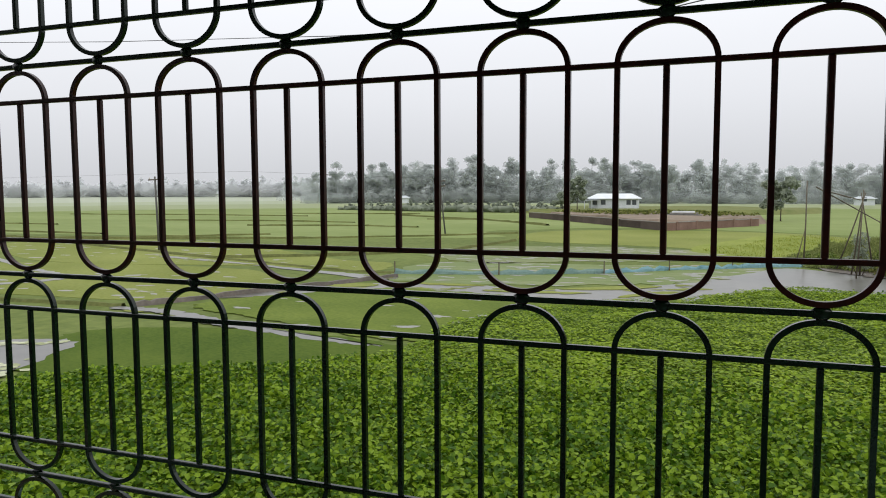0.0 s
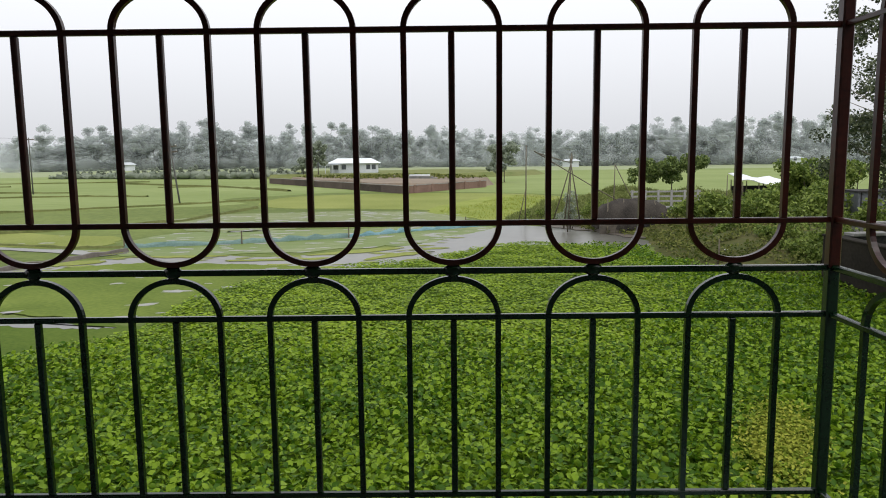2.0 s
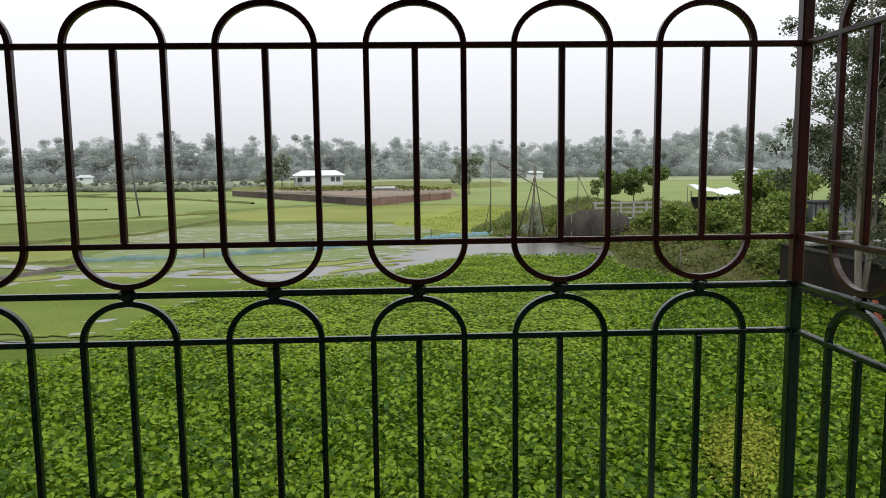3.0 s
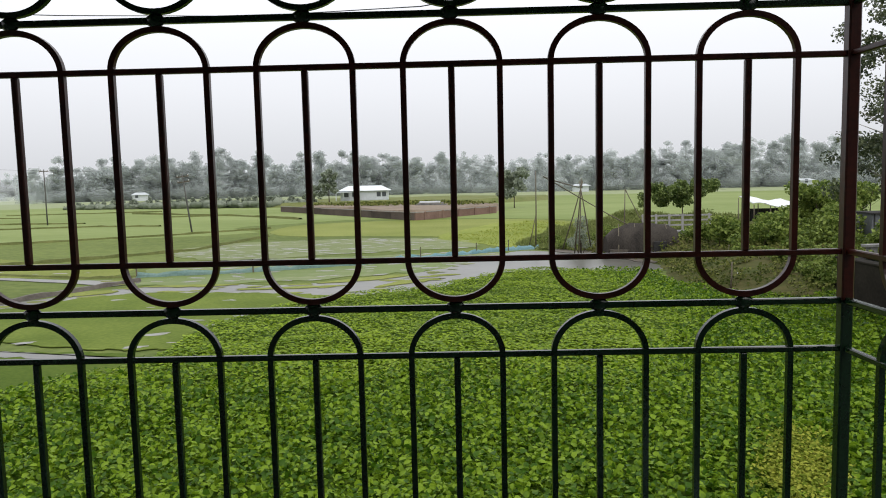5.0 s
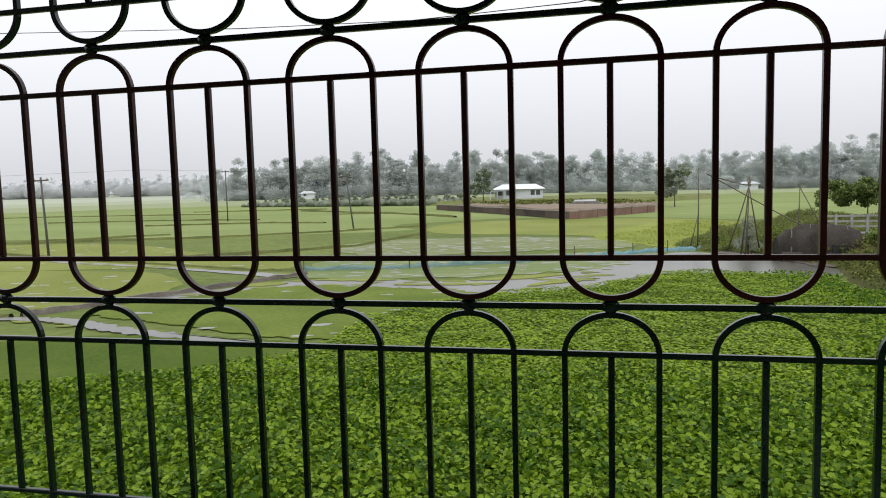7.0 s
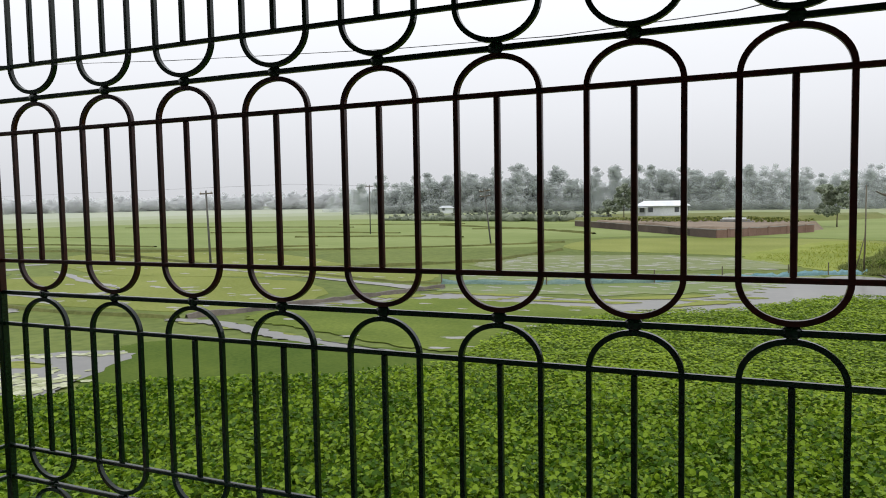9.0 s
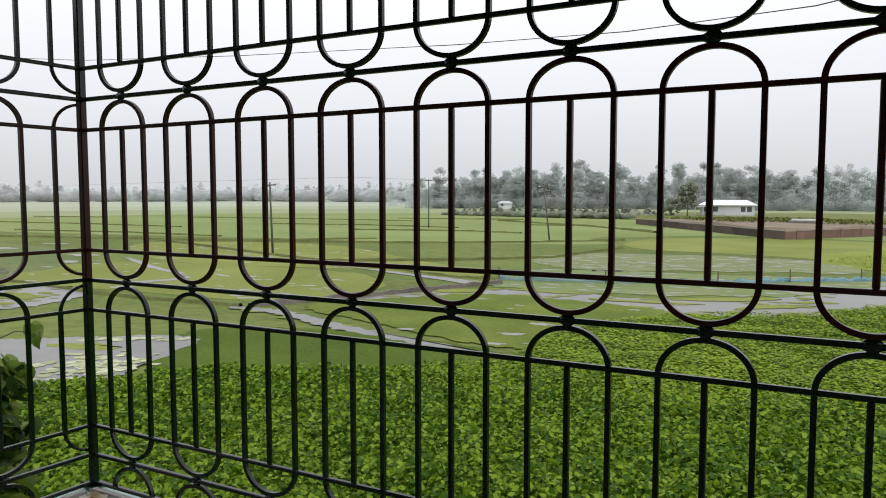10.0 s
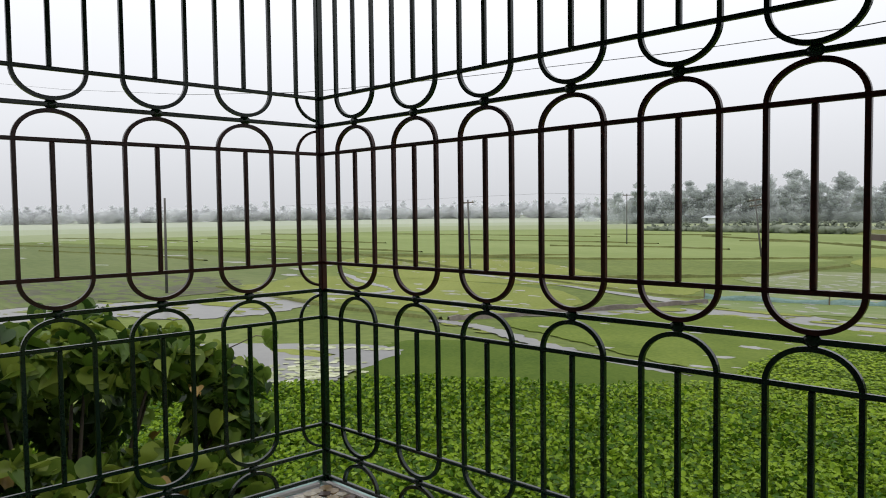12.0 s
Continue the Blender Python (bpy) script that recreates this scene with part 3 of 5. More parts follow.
def ridge(pts, width, height, mat, seed):
    """A low earthen ridge between fields."""
    rnd = random.Random(seed)
    bm = bmesh.new()
    rows = []
    fine = []
    for a, b in zip(pts, pts[1:]):
        for s in range(10):
            fine.append(Vector(a).lerp(Vector(b), s / 10))
    fine.append(Vector(pts[-1]))
    for i, p in enumerate(fine):
        d = fine[min(i + 1, len(fine) - 1)] - fine[max(i - 1, 0)]
        n = Vector((-d.y, d.x)).normalized()
        w, h = width * rnd.uniform(0.8, 1.2), height * rnd.uniform(0.7, 1.2)
        rows.append([bm.verts.new((*(p + n * w * u), G + z)) for u, z in ((-0.5, -0.01), (-0.22, h), (0.22, h), (0.5, -0.01))])
    for a, b in zip(rows, rows[1:]):
        for j in range(3):
            bm.faces.new((a[j], a[j + 1], b[j + 1], b[j]))
    bmesh.ops.recalc_face_normals(bm, faces=bm.faces[:])
    tagged(part("field_ridge", bm, mat), "low muddy grass ridge between two fields", "ridge", "field ridges", "structure")


ridge([(-21.2, 77), (-29, 69), (-40, 62), (-58, 56)], 0.55, 0.2, mud_grass, 1)
ridge([(-18.4, 65), (-20.4, 52), (-27, 45.5), (-34, 41), (-74, 56)], 0.5, 0.2, mud_grass, 2)
ridge([(-17.1, 34.9), (-19.9, 28.9), (-22.1, 24), (-23.3, 21.9)], 0.4, 0.2, mud, 3)
ridge([(-23.6, 21.7), (-29.5, 21.3), (-33.2, 21.5), (-46, 23)], 0.32, 0.14, mud_grass, 6)
ridge([(-17.4, 36.6), (-20.6, 36.5), (-25.4, 38.1), (-30.5, 39.9), (-40, 43)], 0.4, 0.12, mud_grass, 7)
ridge([(-46.8, 66.9), (-58, 56.2), (-100, 47), (-190, 30)], 0.6, 0.22, mud_grass, 4)
ridge([(-60, 130), (-34, 110), (-22, 96)], 0.7, 0.28, mud_grass, 5)
for k, pts in enumerate(([(-150, 78), (-118, 80), (-92, 79)], [(-88, 96), (-70, 99), (-52, 97)], [(-132, 118), (-96, 121), (-74, 120)], [(-104, 60), (-84, 63), (-66, 62)], [(-170, 104), (-150, 108)],
                         [(-62, 84), (-46, 88), (-37, 86)], [(-190, 60), (-160, 66), (-132, 66)], [(-118, 34), (-92, 38), (-74, 37)], [(-86, 134), (-58, 138)], [(-46, 112), (-36, 113)])):
    ridge(pts, 0.55, 0.2, mud_grass, 20 + k)

# water hyacinth, close and dense below the balcony
hy_shore = [(8.6, 34), (5.1, 35.4), (1.6, 35.2), (-1.7, 30.6), (-6, 27.9), (-8.2, 25), (-9.3, 21.4), (-9.2, 18), (-10.2, 15.9), (-13.4, 13.4), (-16.2, 11.6), (-18, 8.2), (-19, 3), (-6, 0.4), (18, 0.4), (22, 14), (22, 25.5), (14.5, 26.4), (12, 25.8), (10, 27), (8.6, 31)]
# flat dark sheet: hides the ground and imitates shade under the leaves
bed("hyacinth_mat", hy_shore, 0.07, shade_green, "dark flat sheet for the shade under the water hyacinth", "water plants", 8, 0.15, 14)
outline = smooth_outline(hy_shore, 8, 0.15, 14)
rng = np.random.default_rng(3)
spots = []
for y0, y1, n in ((0.5, 6.5, 110), (6.5, 13, 370), (13, 20, 270), (20, 36, 150)):
    count = int(41 * (y1 - y0) * n)
    q = np.column_stack([rng.uniform(-19, 22, count), rng.uniform(y0, y1, count), np.zeros(count)])
    spots.append(q[inside(outline, q[:, 0], q[:, 1])])
q = np.column_stack([rng.uniform(-19, -2.5, 24000), rng.uniform(0.5, 6.5, 24000), np.zeros(24000)])
spots.append(q[inside(outline, q[:, 0], q[:, 1])])
spots = np.concatenate(spots)
swell = np.sin(spots[:, 0] * 1.7 + np.sin(spots[:, 1] * 1.1) * 2) * np.sin(spots[:, 1] * 1.4 + spots[:, 0] * 0.6)
# lit copy far out; the tree-shaded right keeps the darker leaf
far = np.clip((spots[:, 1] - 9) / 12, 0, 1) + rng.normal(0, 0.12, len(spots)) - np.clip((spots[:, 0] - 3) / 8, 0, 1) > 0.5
spots[:, 2] = G + 0.14 + 0.06 * swell + rng.uniform(0, 0.17, len(spots)) * np.where(far, 0.55, 1.0)
tagged(leaves("water_hyacinth", spots[~far], 0.122, hyacinth_leaf, rng=rng, flat=0.5), "dense bed of bright green water hyacinth leaves", "water plants", kind="stuff")
tagged(leaves("water_hyacinth", spots[far], 0.13, lit_hyacinth, rng=rng, flat=0.85), "water hyacinth towards the pond, in a lighter-lit leaf copy", "water plants", kind="stuff")
count = 5600
along = rng.normal(0, 0.75, count)
q = np.column_stack([4.3 + 0.36 * along + rng.normal(0, 0.27, count), 9.2 + along, G + 0.28 + rng.uniform(0, 0.12, count)])
tagged(leaves("yellow_weed", q, 0.062, yellow_weed, rng=rng, flat=0.55), "yellowing patch of weed among green leaves", "water plants", kind="stuff")
count = 170
q = np.column_stack([rng.normal(-19.1, 0.9, count), rng.normal(11.3, 0.9, count), G + 0.064 + np.arange(count) * 0.00002])
q[::4, :2] = np.column_stack([rng.uniform(-22.8, -19.6, len(q[::4])), rng.normal(0, 0.15, len(q[::4]))])
q[::4, 1] += 14.6 + 0.55 * (q[::4, 0] + 21)
q = q[(q[:, 0] < -17.6)]
tagged(leaves("floating_scraps", q, 0.34, pale_scrap, rng=rng, flat=0.97, shape=[(0, -0.5, 0), (0.45, -0.2, 0), (0.3, 0.3, 0), (0.05, 0.5, 0), (-0.4, 0.22, 0), (-0.5, -0.15, 0)]), "pale floating scraps on the grey puddle", "debris", kind="stuff")

BLADE = [(0, -0.5, 0), (0.075, -0.2, 0.0), (0.06, 0.2, 0.04), (0, 0.55, 0.14), (-0.06, 0.2, 0.04), (-0.075, -0.2, 0.0)]

# ---- trees and bushes ----
def cloud(rng, blobs, n, hollow=0.45):
    """Places of leaves in uneven clumps: blobs are x, y, z, radius."""
    b = np.array(blobs, float)
    pick = rng.choice(len(b), n, p=b[:, 3] ** 2 / (b[:, 3] ** 2).sum())
    d = rng.normal(size=(n, 3))
    d /= np.linalg.norm(d, axis=1, keepdims=True)
    r = b[pick, 3] * (hollow + (1 - hollow) * rng.uniform(0, 1, n) ** 0.6)
    return b[pick, :3] + d * r[:, None] * np.array([1, 1, 0.75])


def tree(name, base, height, spread, n, leaf, mat, wood, label, seed, first=0.45, lean=(0.0, 0.0), girth=0.03, clumps=18, clump=0.22, limbs=7, forks=(), rise=(0.2, 0.75), level=1.0, hollow=0.45):
    rng, rnd = np.random.default_rng(seed), random.Random(seed)
    t = empty(name, Matrix.Translation(base), label, "tree")
    bm = bmesh.new()
    spine = []
    for i in range(9):
        u = i / 8
        spine.append(Vector((lean[0] * u + 0.03 * height * math.sin(3 * u + seed) * u, lean[1] * u + 0.03 * height * math.cos(4 * u + seed) * u, height * 0.93 * u - 0.05)))
    g = girth * height / 2
    tube(bm, spine, [g * (1.25 if i == 0 else 1) * (1 - 0.85 * i / 8) + 0.008 for i in range(9)], 9)
    for dx, dy, top in forks:
        tube(bm, [(0, 0, 0), (dx * 0.3, dy * 0.3, top * 0.3), (dx * 0.7, dy * 0.7, top * 0.65), (dx, dy, top)], [g * 0.9, g * 0.75, g * 0.5, g * 0.2], 8)
    part("trunk", bm, wood, t)
    blobs = []
    for k in range(limbs):
        u = first + (0.95 - first) * (k + rnd.uniform(0, 0.8)) / limbs
        p = spine[min(8, int(u * 8))]
        a = rnd.uniform(0, 6.283)
        reach = spread * rnd.uniform(0.55, 1.0) * (1.15 - 0.6 * abs(u - 0.6))
        tip = p + Vector((math.cos(a) * reach, math.sin(a) * reach, reach * rnd.uniform(*rise)))
        mid = p.lerp(tip, 0.5) + Vector((0, 0, 0.08 * reach))
        bl = bmesh.new()
        tube(bl, [p, mid, tip], [g * 0.42 * (1.1 - u), g * 0.25 * (1.1 - u) + 0.006, 0.006], 6)
        part("limb", bl, wood, t)
        per = max(2, clumps // limbs)
        for _ in range(per):
            s = rnd.uniform(0.45, 1.1)
            q = p.lerp(tip, s) + Vector([rnd.gauss(0, spread * 0.16) * f for f in (1, 1, level)])
            blobs.append((*q, clump * spread * rnd.uniform(0.6, 1.25)))
    blobs.append((*spine[-1], clump * spread))
    leaves("crown", cloud(rng, blobs, n, hollow), leaf, mat, t, rng, flat=0.25)
    return t


def bush(name, base, rx, ry, h, n, leaf, mat, label, seed, group="", lumps=9, hollow=0.5):
    rng, rnd = np.random.default_rng(seed), random.Random(seed)
    b = empty(name, Matrix.Translation(base), label, "bush", group)
    blobs = []
    for _ in range(lumps):
        a, r = rnd.uniform(0, 6.283), rnd.uniform(0, 0.75)
        s = rnd.uniform(0.25, 0.5)
        blobs.append((rx * r * math.cos(a), ry * r * math.sin(a), h * rnd.uniform(0.25, 0.8) * (1.1 - 0.5 * r), s * min(rx, h)))
    bm = bmesh.new()
    for x, y, z, _ in blobs:
        tube(bm, [(x * 0.15, y * 0.15, -0.1), (x * 0.6, y * 0.6, z * 0.5), (x, y, z)], [0.03, 0.02, 0.008], 5)
    part("stems", bm, dark_bark, b)
    leaves("foliage", cloud(rng, blobs, n, hollow), leaf, mat, b, rng, flat=0.3)
    return b


def tree_belt(name, line, rows, heights, gap, leaf, per_tree, mat, label, seed, depth=24.0, slim=0.22, under=0.3):
    """A far belt of many separate trees. line: its plan; heights: canopy heights at even steps along it; every tree is a cluster of lumpy boughs
    with loose leaves on them, some stand slim and tall over the rest, and low scrub closes the foot."""
    rng = np.random.default_rng(seed)
    pts = np.array(line, float)
    dist = np.concatenate([[0], np.cumsum(np.linalg.norm(np.diff(pts, axis=0), axis=1))])
    total = dist[-1]
    lumps, stems = [], []
    for row in range(rows):
        s = np.arange(0, total, gap) + rng.uniform(-0.45, 0.45, len(np.arange(0, total, gap))) * gap
        for d in s:
            x = np.interp(d, dist, pts[:, 0]) + rng.normal(0, 0.3 * gap)
            y = np.interp(d, dist, pts[:, 1]) + depth * (row + rng.uniform(0, 0.8)) / rows
            top = np.interp(d, np.linspace(0, total, len(heights)), heights)
            tall = rng.random() < slim
            h = top * (rng.uniform(0.9, 1.08) if tall else rng.uniform(0.5, 0.92))
            wide = h * (rng.uniform(0.1, 0.17) if tall else rng.uniform(0.2, 0.32))
            low = 0.55 if tall else 0.3
            for _ in range(12 if tall else 20):
                u = rng.random() ** 0.8
                z = h * (low + (0.93 - low) * u)
                r = h * rng.uniform(0.045, 0.085) * (0.9 if tall else 1.15)
                out = wide * math.sqrt(rng.random()) * (1.1 - 0.65 * u ** 2)
                a = rng.uniform(0, 6.283)
                lumps.append((x + out * math.cos(a), y + out * math.sin(a), z, r))
            lumps.append((x, y, h * 0.95 - h * 0.05, h * 0.055))
            stems.append((x, y, h * 0.85, 0.012 * h))
            for _ in range(2):
                r = top * under * rng.uniform(0.35, 0.6)
                lumps.append((x + rng.normal(0, gap * 0.6), y - rng.uniform(0, 3), r * 0.7, r))
    lumps = np.array(lumps)
    ball = bmesh.new()
    bmesh.ops.create_icosphere(ball, subdivisions=2, radius=1)
    unit = np.array([v.co for v in ball.verts])
    tri = np.array([[v.index for v in f.verts] for f in ball.faces])
    ball.free()
    n, k = len(lumps), len(unit)
    shape = unit[None] * (1 + 0.27 * rng.normal(size=(n, k, 1))) * np.array([1.15, 1.15, 0.8])
    co = lumps[:, None, :3] + lumps[:, None, 3:] * shape + np.array([0, 0, G])
    fa = (tri[None] + np.arange(n)[:, None, None] * k).reshape(-1, 3)
    co = co.reshape(-1, 3)
    co[:, 2] = np.maximum(co[:, 2], G - 0.05)
    me = bpy.data.meshes.new(name)
    me.from_pydata(co.tolist(), [], fa.tolist())
    me.polygons.foreach_set("use_smooth", np.ones(len(fa), bool))
    me.materials.append(mat)
    m = len(stems) * per_tree
    pick = rng.integers(0, n, m)
    way = rng.normal(size=(m, 3))
    way[:, 2] = np.abs(way[:, 2]) * 0.9
    way /= np.linalg.norm(way, axis=1, keepdims=True)
    spots = lumps[pick, :3] + way * lumps[pick, 3:] * rng.uniform(0.85, 1.35, (m, 1)) + np.array([0, 0, G])
    ob = leaves(name, spots, leaf, mat, None, rng, flat=0.2)
    joined = bmesh.new()
    joined.from_mesh(ob.data)
    joined.from_mesh(me)
    for x, y, z, r in stems:
        tube(joined, [(x, y, G - 0.05), (x, y, G + z)], [float(r), float(r) * 0.5], 5)
    joined.to_mesh(ob.data)
    joined.free()
    bpy.data.meshes.remove(me)
    return tagged(ob, label, "trees", kind="stuff")


# Each belt behind takes a paler leaf; the mist is in the colour.
tree_belt("woods", [(-152, 250), (-124, 266), (-75, 278), (0, 268), (70, 262), (120, 260), (215, 262)], 3, (14, 20, 19.5, 17, 18.3, 16.6, 12.4, 16.6, 18.2, 18.6, 17.3, 18, 18), 4.6, 0.75, 80, far_leaf, "belt of trees with haze put into its grey-green", 5)
tree_belt("pale_woods", [(-215, 330), (-150, 335), (-60, 325), (40, 318), (160, 325), (260, 320)], 2, (14, 17, 18, 18, 17, 20, 22.5, 22), 6.0, 0.95, 60, mist_leaf, "second belt of trees, colour paled further for haze", 16)
tree_belt("distant_woods", [(-700, -160), (-690, 200), (-560, 560), (-260, 520), (0, 450), (320, 440)], 2, (19, 19, 20, 20, 21, 22), 11.0, 1.7, 24, farther_leaf, "farthest trees with rain mist put into their pale colour", 6, slim=0.06, under=0.75)

# ---- homestead across the fields ----
def mound(name, pts, height, mat, label):
    """A raised earth plot with sloping sides."""
    o = smooth_outline(pts, 8, 0.15, 3)
    c = Vector((sum(p[0] for p in o) / len(o), sum(p[1] for p in o) / len(o)))
    bm = bmesh.new()
    low = [bm.verts.new((x, y, G - 0.02)) for x, y in o]
    top = [bm.verts.new((c.x + (x - c.x) * 0.93, c.y + (y - c.y) * 0.93, G + height + 0.1 * math.sin(i * 0.9))) for i, (x, y) in enumerate(o)]
    n = len(o)
    for i in range(n):
        bm.faces.new((low[i], low[(i + 1) % n], top[(i + 1) % n], top[i]))
    f = bm.faces.new(top)
    bmesh.ops.triangulate(bm, faces=[f])
    bmesh.ops.recalc_face_normals(bm, faces=bm.faces[:])
    return tagged(part(name, bm, mat), label, "earth", kind="structure")


mound("soil_plot", [(-28.5, 126), (-17.5, 108.5), (-6, 91), (2.8, 103), (6, 116), (-8, 134)], 1.05, soil, "raised plot of bare pink-brown soil")
mound("house_plot", [(-40, 150), (-12, 148), (10, 150), (22, 175), (-12, 190), (-42, 180)], 0.9, grass_bank, "raised grassy homestead plot")


def brick_wall(a, b, height, posts, label):
    a, b = Vector(a), Vector(b)
    d = b - a
    w = empty("compound_wall", Matrix.Translation((a.x, a.y, G)) @ Matrix.Rotation(math.atan2(d.y, d.x), 4, "Z"), label, "wall", "compound walls")
    n = 8
    for i in range(n):
        x0, x1 = d.length * i / n, d.length * (i + 1) / n
        part("wall_panel", boxes((x0, x1 - 0.02, -0.12, 0.12, -0.05, height * (0.93 + 0.07 * ((i * 7) % 3) / 2))), (brick_pale if posts else brick_mat), w)
    for i in range(posts):
        x = d.length * (i + 0.5) / posts
        part("pilaster", boxes((x - 0.17, x + 0.17, -0.2, -0.12, -0.05, height + 0.08)), brick_pale, w)
    part("coping", boxes((0, d.length, -0.15, 0.15, height + 0.002, height + 0.06)), concrete, w)


brick_wall((-31.7, 125.5), (-6, 87.3), 0.95, 0, "long dark weathered brick wall round a soil plot")
brick_wall((-6, 87.3), (4.8, 103), 0.95, 5, "reddish brick wall with short pilasters")


def house(name, base, turn, length, depth, wall_h, rise, windows, label, porch=True, cover=None):
    h = empty(name, pose(*base, 0, 0, turn), label, "house")
    part("wall", boxes((-length / 2, length / 2, -depth / 2, depth / 2, -0.3, wall_h)), white_wall, h)
    bm = bmesh.new()
    o, r = 0.6, wall_h + rise
    v = [bm.verts.new(p) for p in ((-length / 2 - o, -depth / 2 - o, wall_h - 0.1), (length / 2 + o, -depth / 2 - o, wall_h - 0.1), (length / 2 + o, depth / 2 + o, wall_h - 0.1), (-length / 2 - o, depth / 2 + o, wall_h - 0.1),
                                   (-length / 2 + depth * 0.28, 0, r), (length / 2 - depth * 0.28, 0, r))]
    for f in ((0, 1, 5, 4), (1, 2, 5), (2, 3, 4, 5), (3, 0, 4), (3, 2, 1, 0)):
        bm.faces.new([v[i] for i in f])
    part("roof", bm, cover or tin, h)
    for x, w in windows:
        win = part("window", boxes((x - w / 2, x + w / 2, -depth / 2 - 0.04, -depth / 2 - 0.004, 0.7, 1.75)), dark_glass, h)
        for u in (x - w / 2 - 0.08, x + w / 2):
            part("jamb", boxes((u, u + 0.08, -depth / 2 - 0.06, -depth / 2 - 0.002, 0.62, 1.83)), white_wall, win)
    if porch:
        p = part("porch_roof", boxes((-length / 2 - 0.9, -length / 2 + 2.4, -depth / 2 - 2.0, -depth / 2 - 0.05, wall_h - 0.45, wall_h - 0.36)), tin, h)
        for x in (-length / 2 - 0.8, -length / 2 + 0.8, -length / 2 + 2.3):
            part("porch_post", boxes((x - 0.07, x + 0.07, -depth / 2 - 1.9, -depth / 2 - 1.76, -0.3, wall_h - 0.46)), white_wall, p)
    return h


house("house", (-21.6, 163, G + 0.95), 4, 10.6, 5.5, 2.15, 1.0, ((-4, 1.0), (-2.2, 1.0), (3.2, 0.9), (4.4, 0.9)), "white single-storey house with a pale tin roof")
house("house", (-106, 238, G + 0.8), 20, 4.6, 3, 1.7, 0.7, ((-1, 0.9),), "small far white house with a tin roof", False, dull_tin)
house("house", (36, 215, G + 1.0), -5, 4.6, 3.0, 1.5, 0.5, ((0, 0.9),), "small pale house before misty woods", False, dull_tin)
house("house", (108, 228, G + 1.0), -5, 4.8, 3.2, 1.5, 0.5, ((0, 0.9),), "small pale far house among misty trees", False, dull_tin)
plot = smooth_outline([(-27, 126), (-20, 117), (-14, 113), (-2, 110), (4.5, 113), (5, 117), (-8, 132)], 6, 0.4, 65)
rng = np.random.default_rng(66)
q = np.column_stack([rng.uniform(-28, 6, 3600), rng.uniform(108, 133, 3600)])
q = q[inside(plot, q[:, 0], q[:, 1])]
q = q[np.sin(q[:, 0] * 0.9 + np.sin(q[:, 1] * 0.7) * 2) * np.sin(q[:, 1] * 0.8) > -0.25 - 0.06 * (q[:, 1] - 114)]
q = np.column_stack([q, G + 1.05 + rng.uniform(0, 0.3, len(q))])
tagged(leaves("plot_weeds", q, 0.4, weed_leaf, rng=rng, flat=0.4), "patchy green weeds over the soil plot", "weeds", kind="stuff")
pile = empty("slab_stack", Matrix.Translation((-4.6, 112, G + 0.98)), "low stack of pale slabs on bare soil", "slabs")
for i in range(3):
    part("slab", boxes((-2.6 + 0.3 * i, 2.2 - 0.5 * i, -0.8, 0.8, 0.24 * i, 0.24 * i + 0.2)), (concrete, concrete, tin)[i], pile)
tree("tree", (-27.5, 150, G + 0.8), 7.0, 1.9, 1500, 0.6, mid_leaf, dark_bark, "round tree beside the white house, paled for haze", 11, 0.3, clumps=24, clump=0.34)
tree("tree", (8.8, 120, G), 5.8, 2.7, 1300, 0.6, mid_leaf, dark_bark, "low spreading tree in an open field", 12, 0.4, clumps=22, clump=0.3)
tree("tree", (-31, 152, G + 0.8), 3.6, 1.6, 700, 0.5, mid_leaf, dark_bark, "small tree beside the white house, paled for haze", 13, 0.3, clumps=14, clump=0.34)
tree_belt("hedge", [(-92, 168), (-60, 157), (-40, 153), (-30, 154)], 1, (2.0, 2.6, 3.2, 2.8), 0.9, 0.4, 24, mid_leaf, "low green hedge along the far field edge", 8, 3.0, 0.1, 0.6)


# ---- poles and wires ----
def utility_pole(x, y, height, lean, arms, label):
    p = empty("utility_pole", Matrix.Translation((x, y, G)) @ pose(0, 0, 0, 0, lean, 0), label, "utility pole", "utility poles")
    bm = bmesh.new()
    tube(bm, [(0, 0, -0.3), (0, 0, height * 0.5), (0, 0, height)], [0.1, 0.085, 0.065], 8)
    part("shaft", bm, pole_mat, p)
    for i in range(arms):
        z = height - 0.25 - 0.55 * i
        arm = part("crossarm", boxes((-0.65, 0.65, -0.05, 0.05, z - 0.05, z + 0.05)), dark_bark, p)
        for u in (-0.55, 0.0, 0.55):
            bm = bmesh.new()
            tube(bm, [(u, 0, z + 0.05), (u, 0, z + 0.2)], [0.05, 0.035], 6)
            part("insulator", bm, white_plaster, arm)


utility_pole(-42.5, 44.9, 6.0, -2.0, 1, "slim dark utility pole with a crossarm in a field")
utility_pole(-56, 95, 7.5, 0, 1, "slim grey utility pole far across the fields")
utility_pole(-28.3, 72.9, 6.1, -6.5, 2, "leaning utility pole with two crossarms")
utility_pole(-45, 19, 6.0, 1.0, 0, "bare slim pole beside flood water")
utility_pole(-40.1, 8.1, 10.9, 0, 1, "tall utility pole carrying the near cable")
bm = bmesh.new()
run = [(-40, 8.4, 8.0), (-30, 8.3, 6.4), (-20, 8.2, 4.98), (-14.4, 8.0, 4.33), (-9.9, 7.7, 3.96), (-5.53, 7.3, 3.64), (-3.0, 6.6, 3.41), (-1.1, 5.6, 3.23), (0.6, 3.9, 3.08), (2.6, 0.6, 3.0), (4.6, -2.6, 3.1)]
tube(bm, run, [0.006] * len(run), 5)
tagged(part("power_cable", bm, cable_mat), "thin black overhead cable hung across the view", "cable")
bm = bmesh.new()
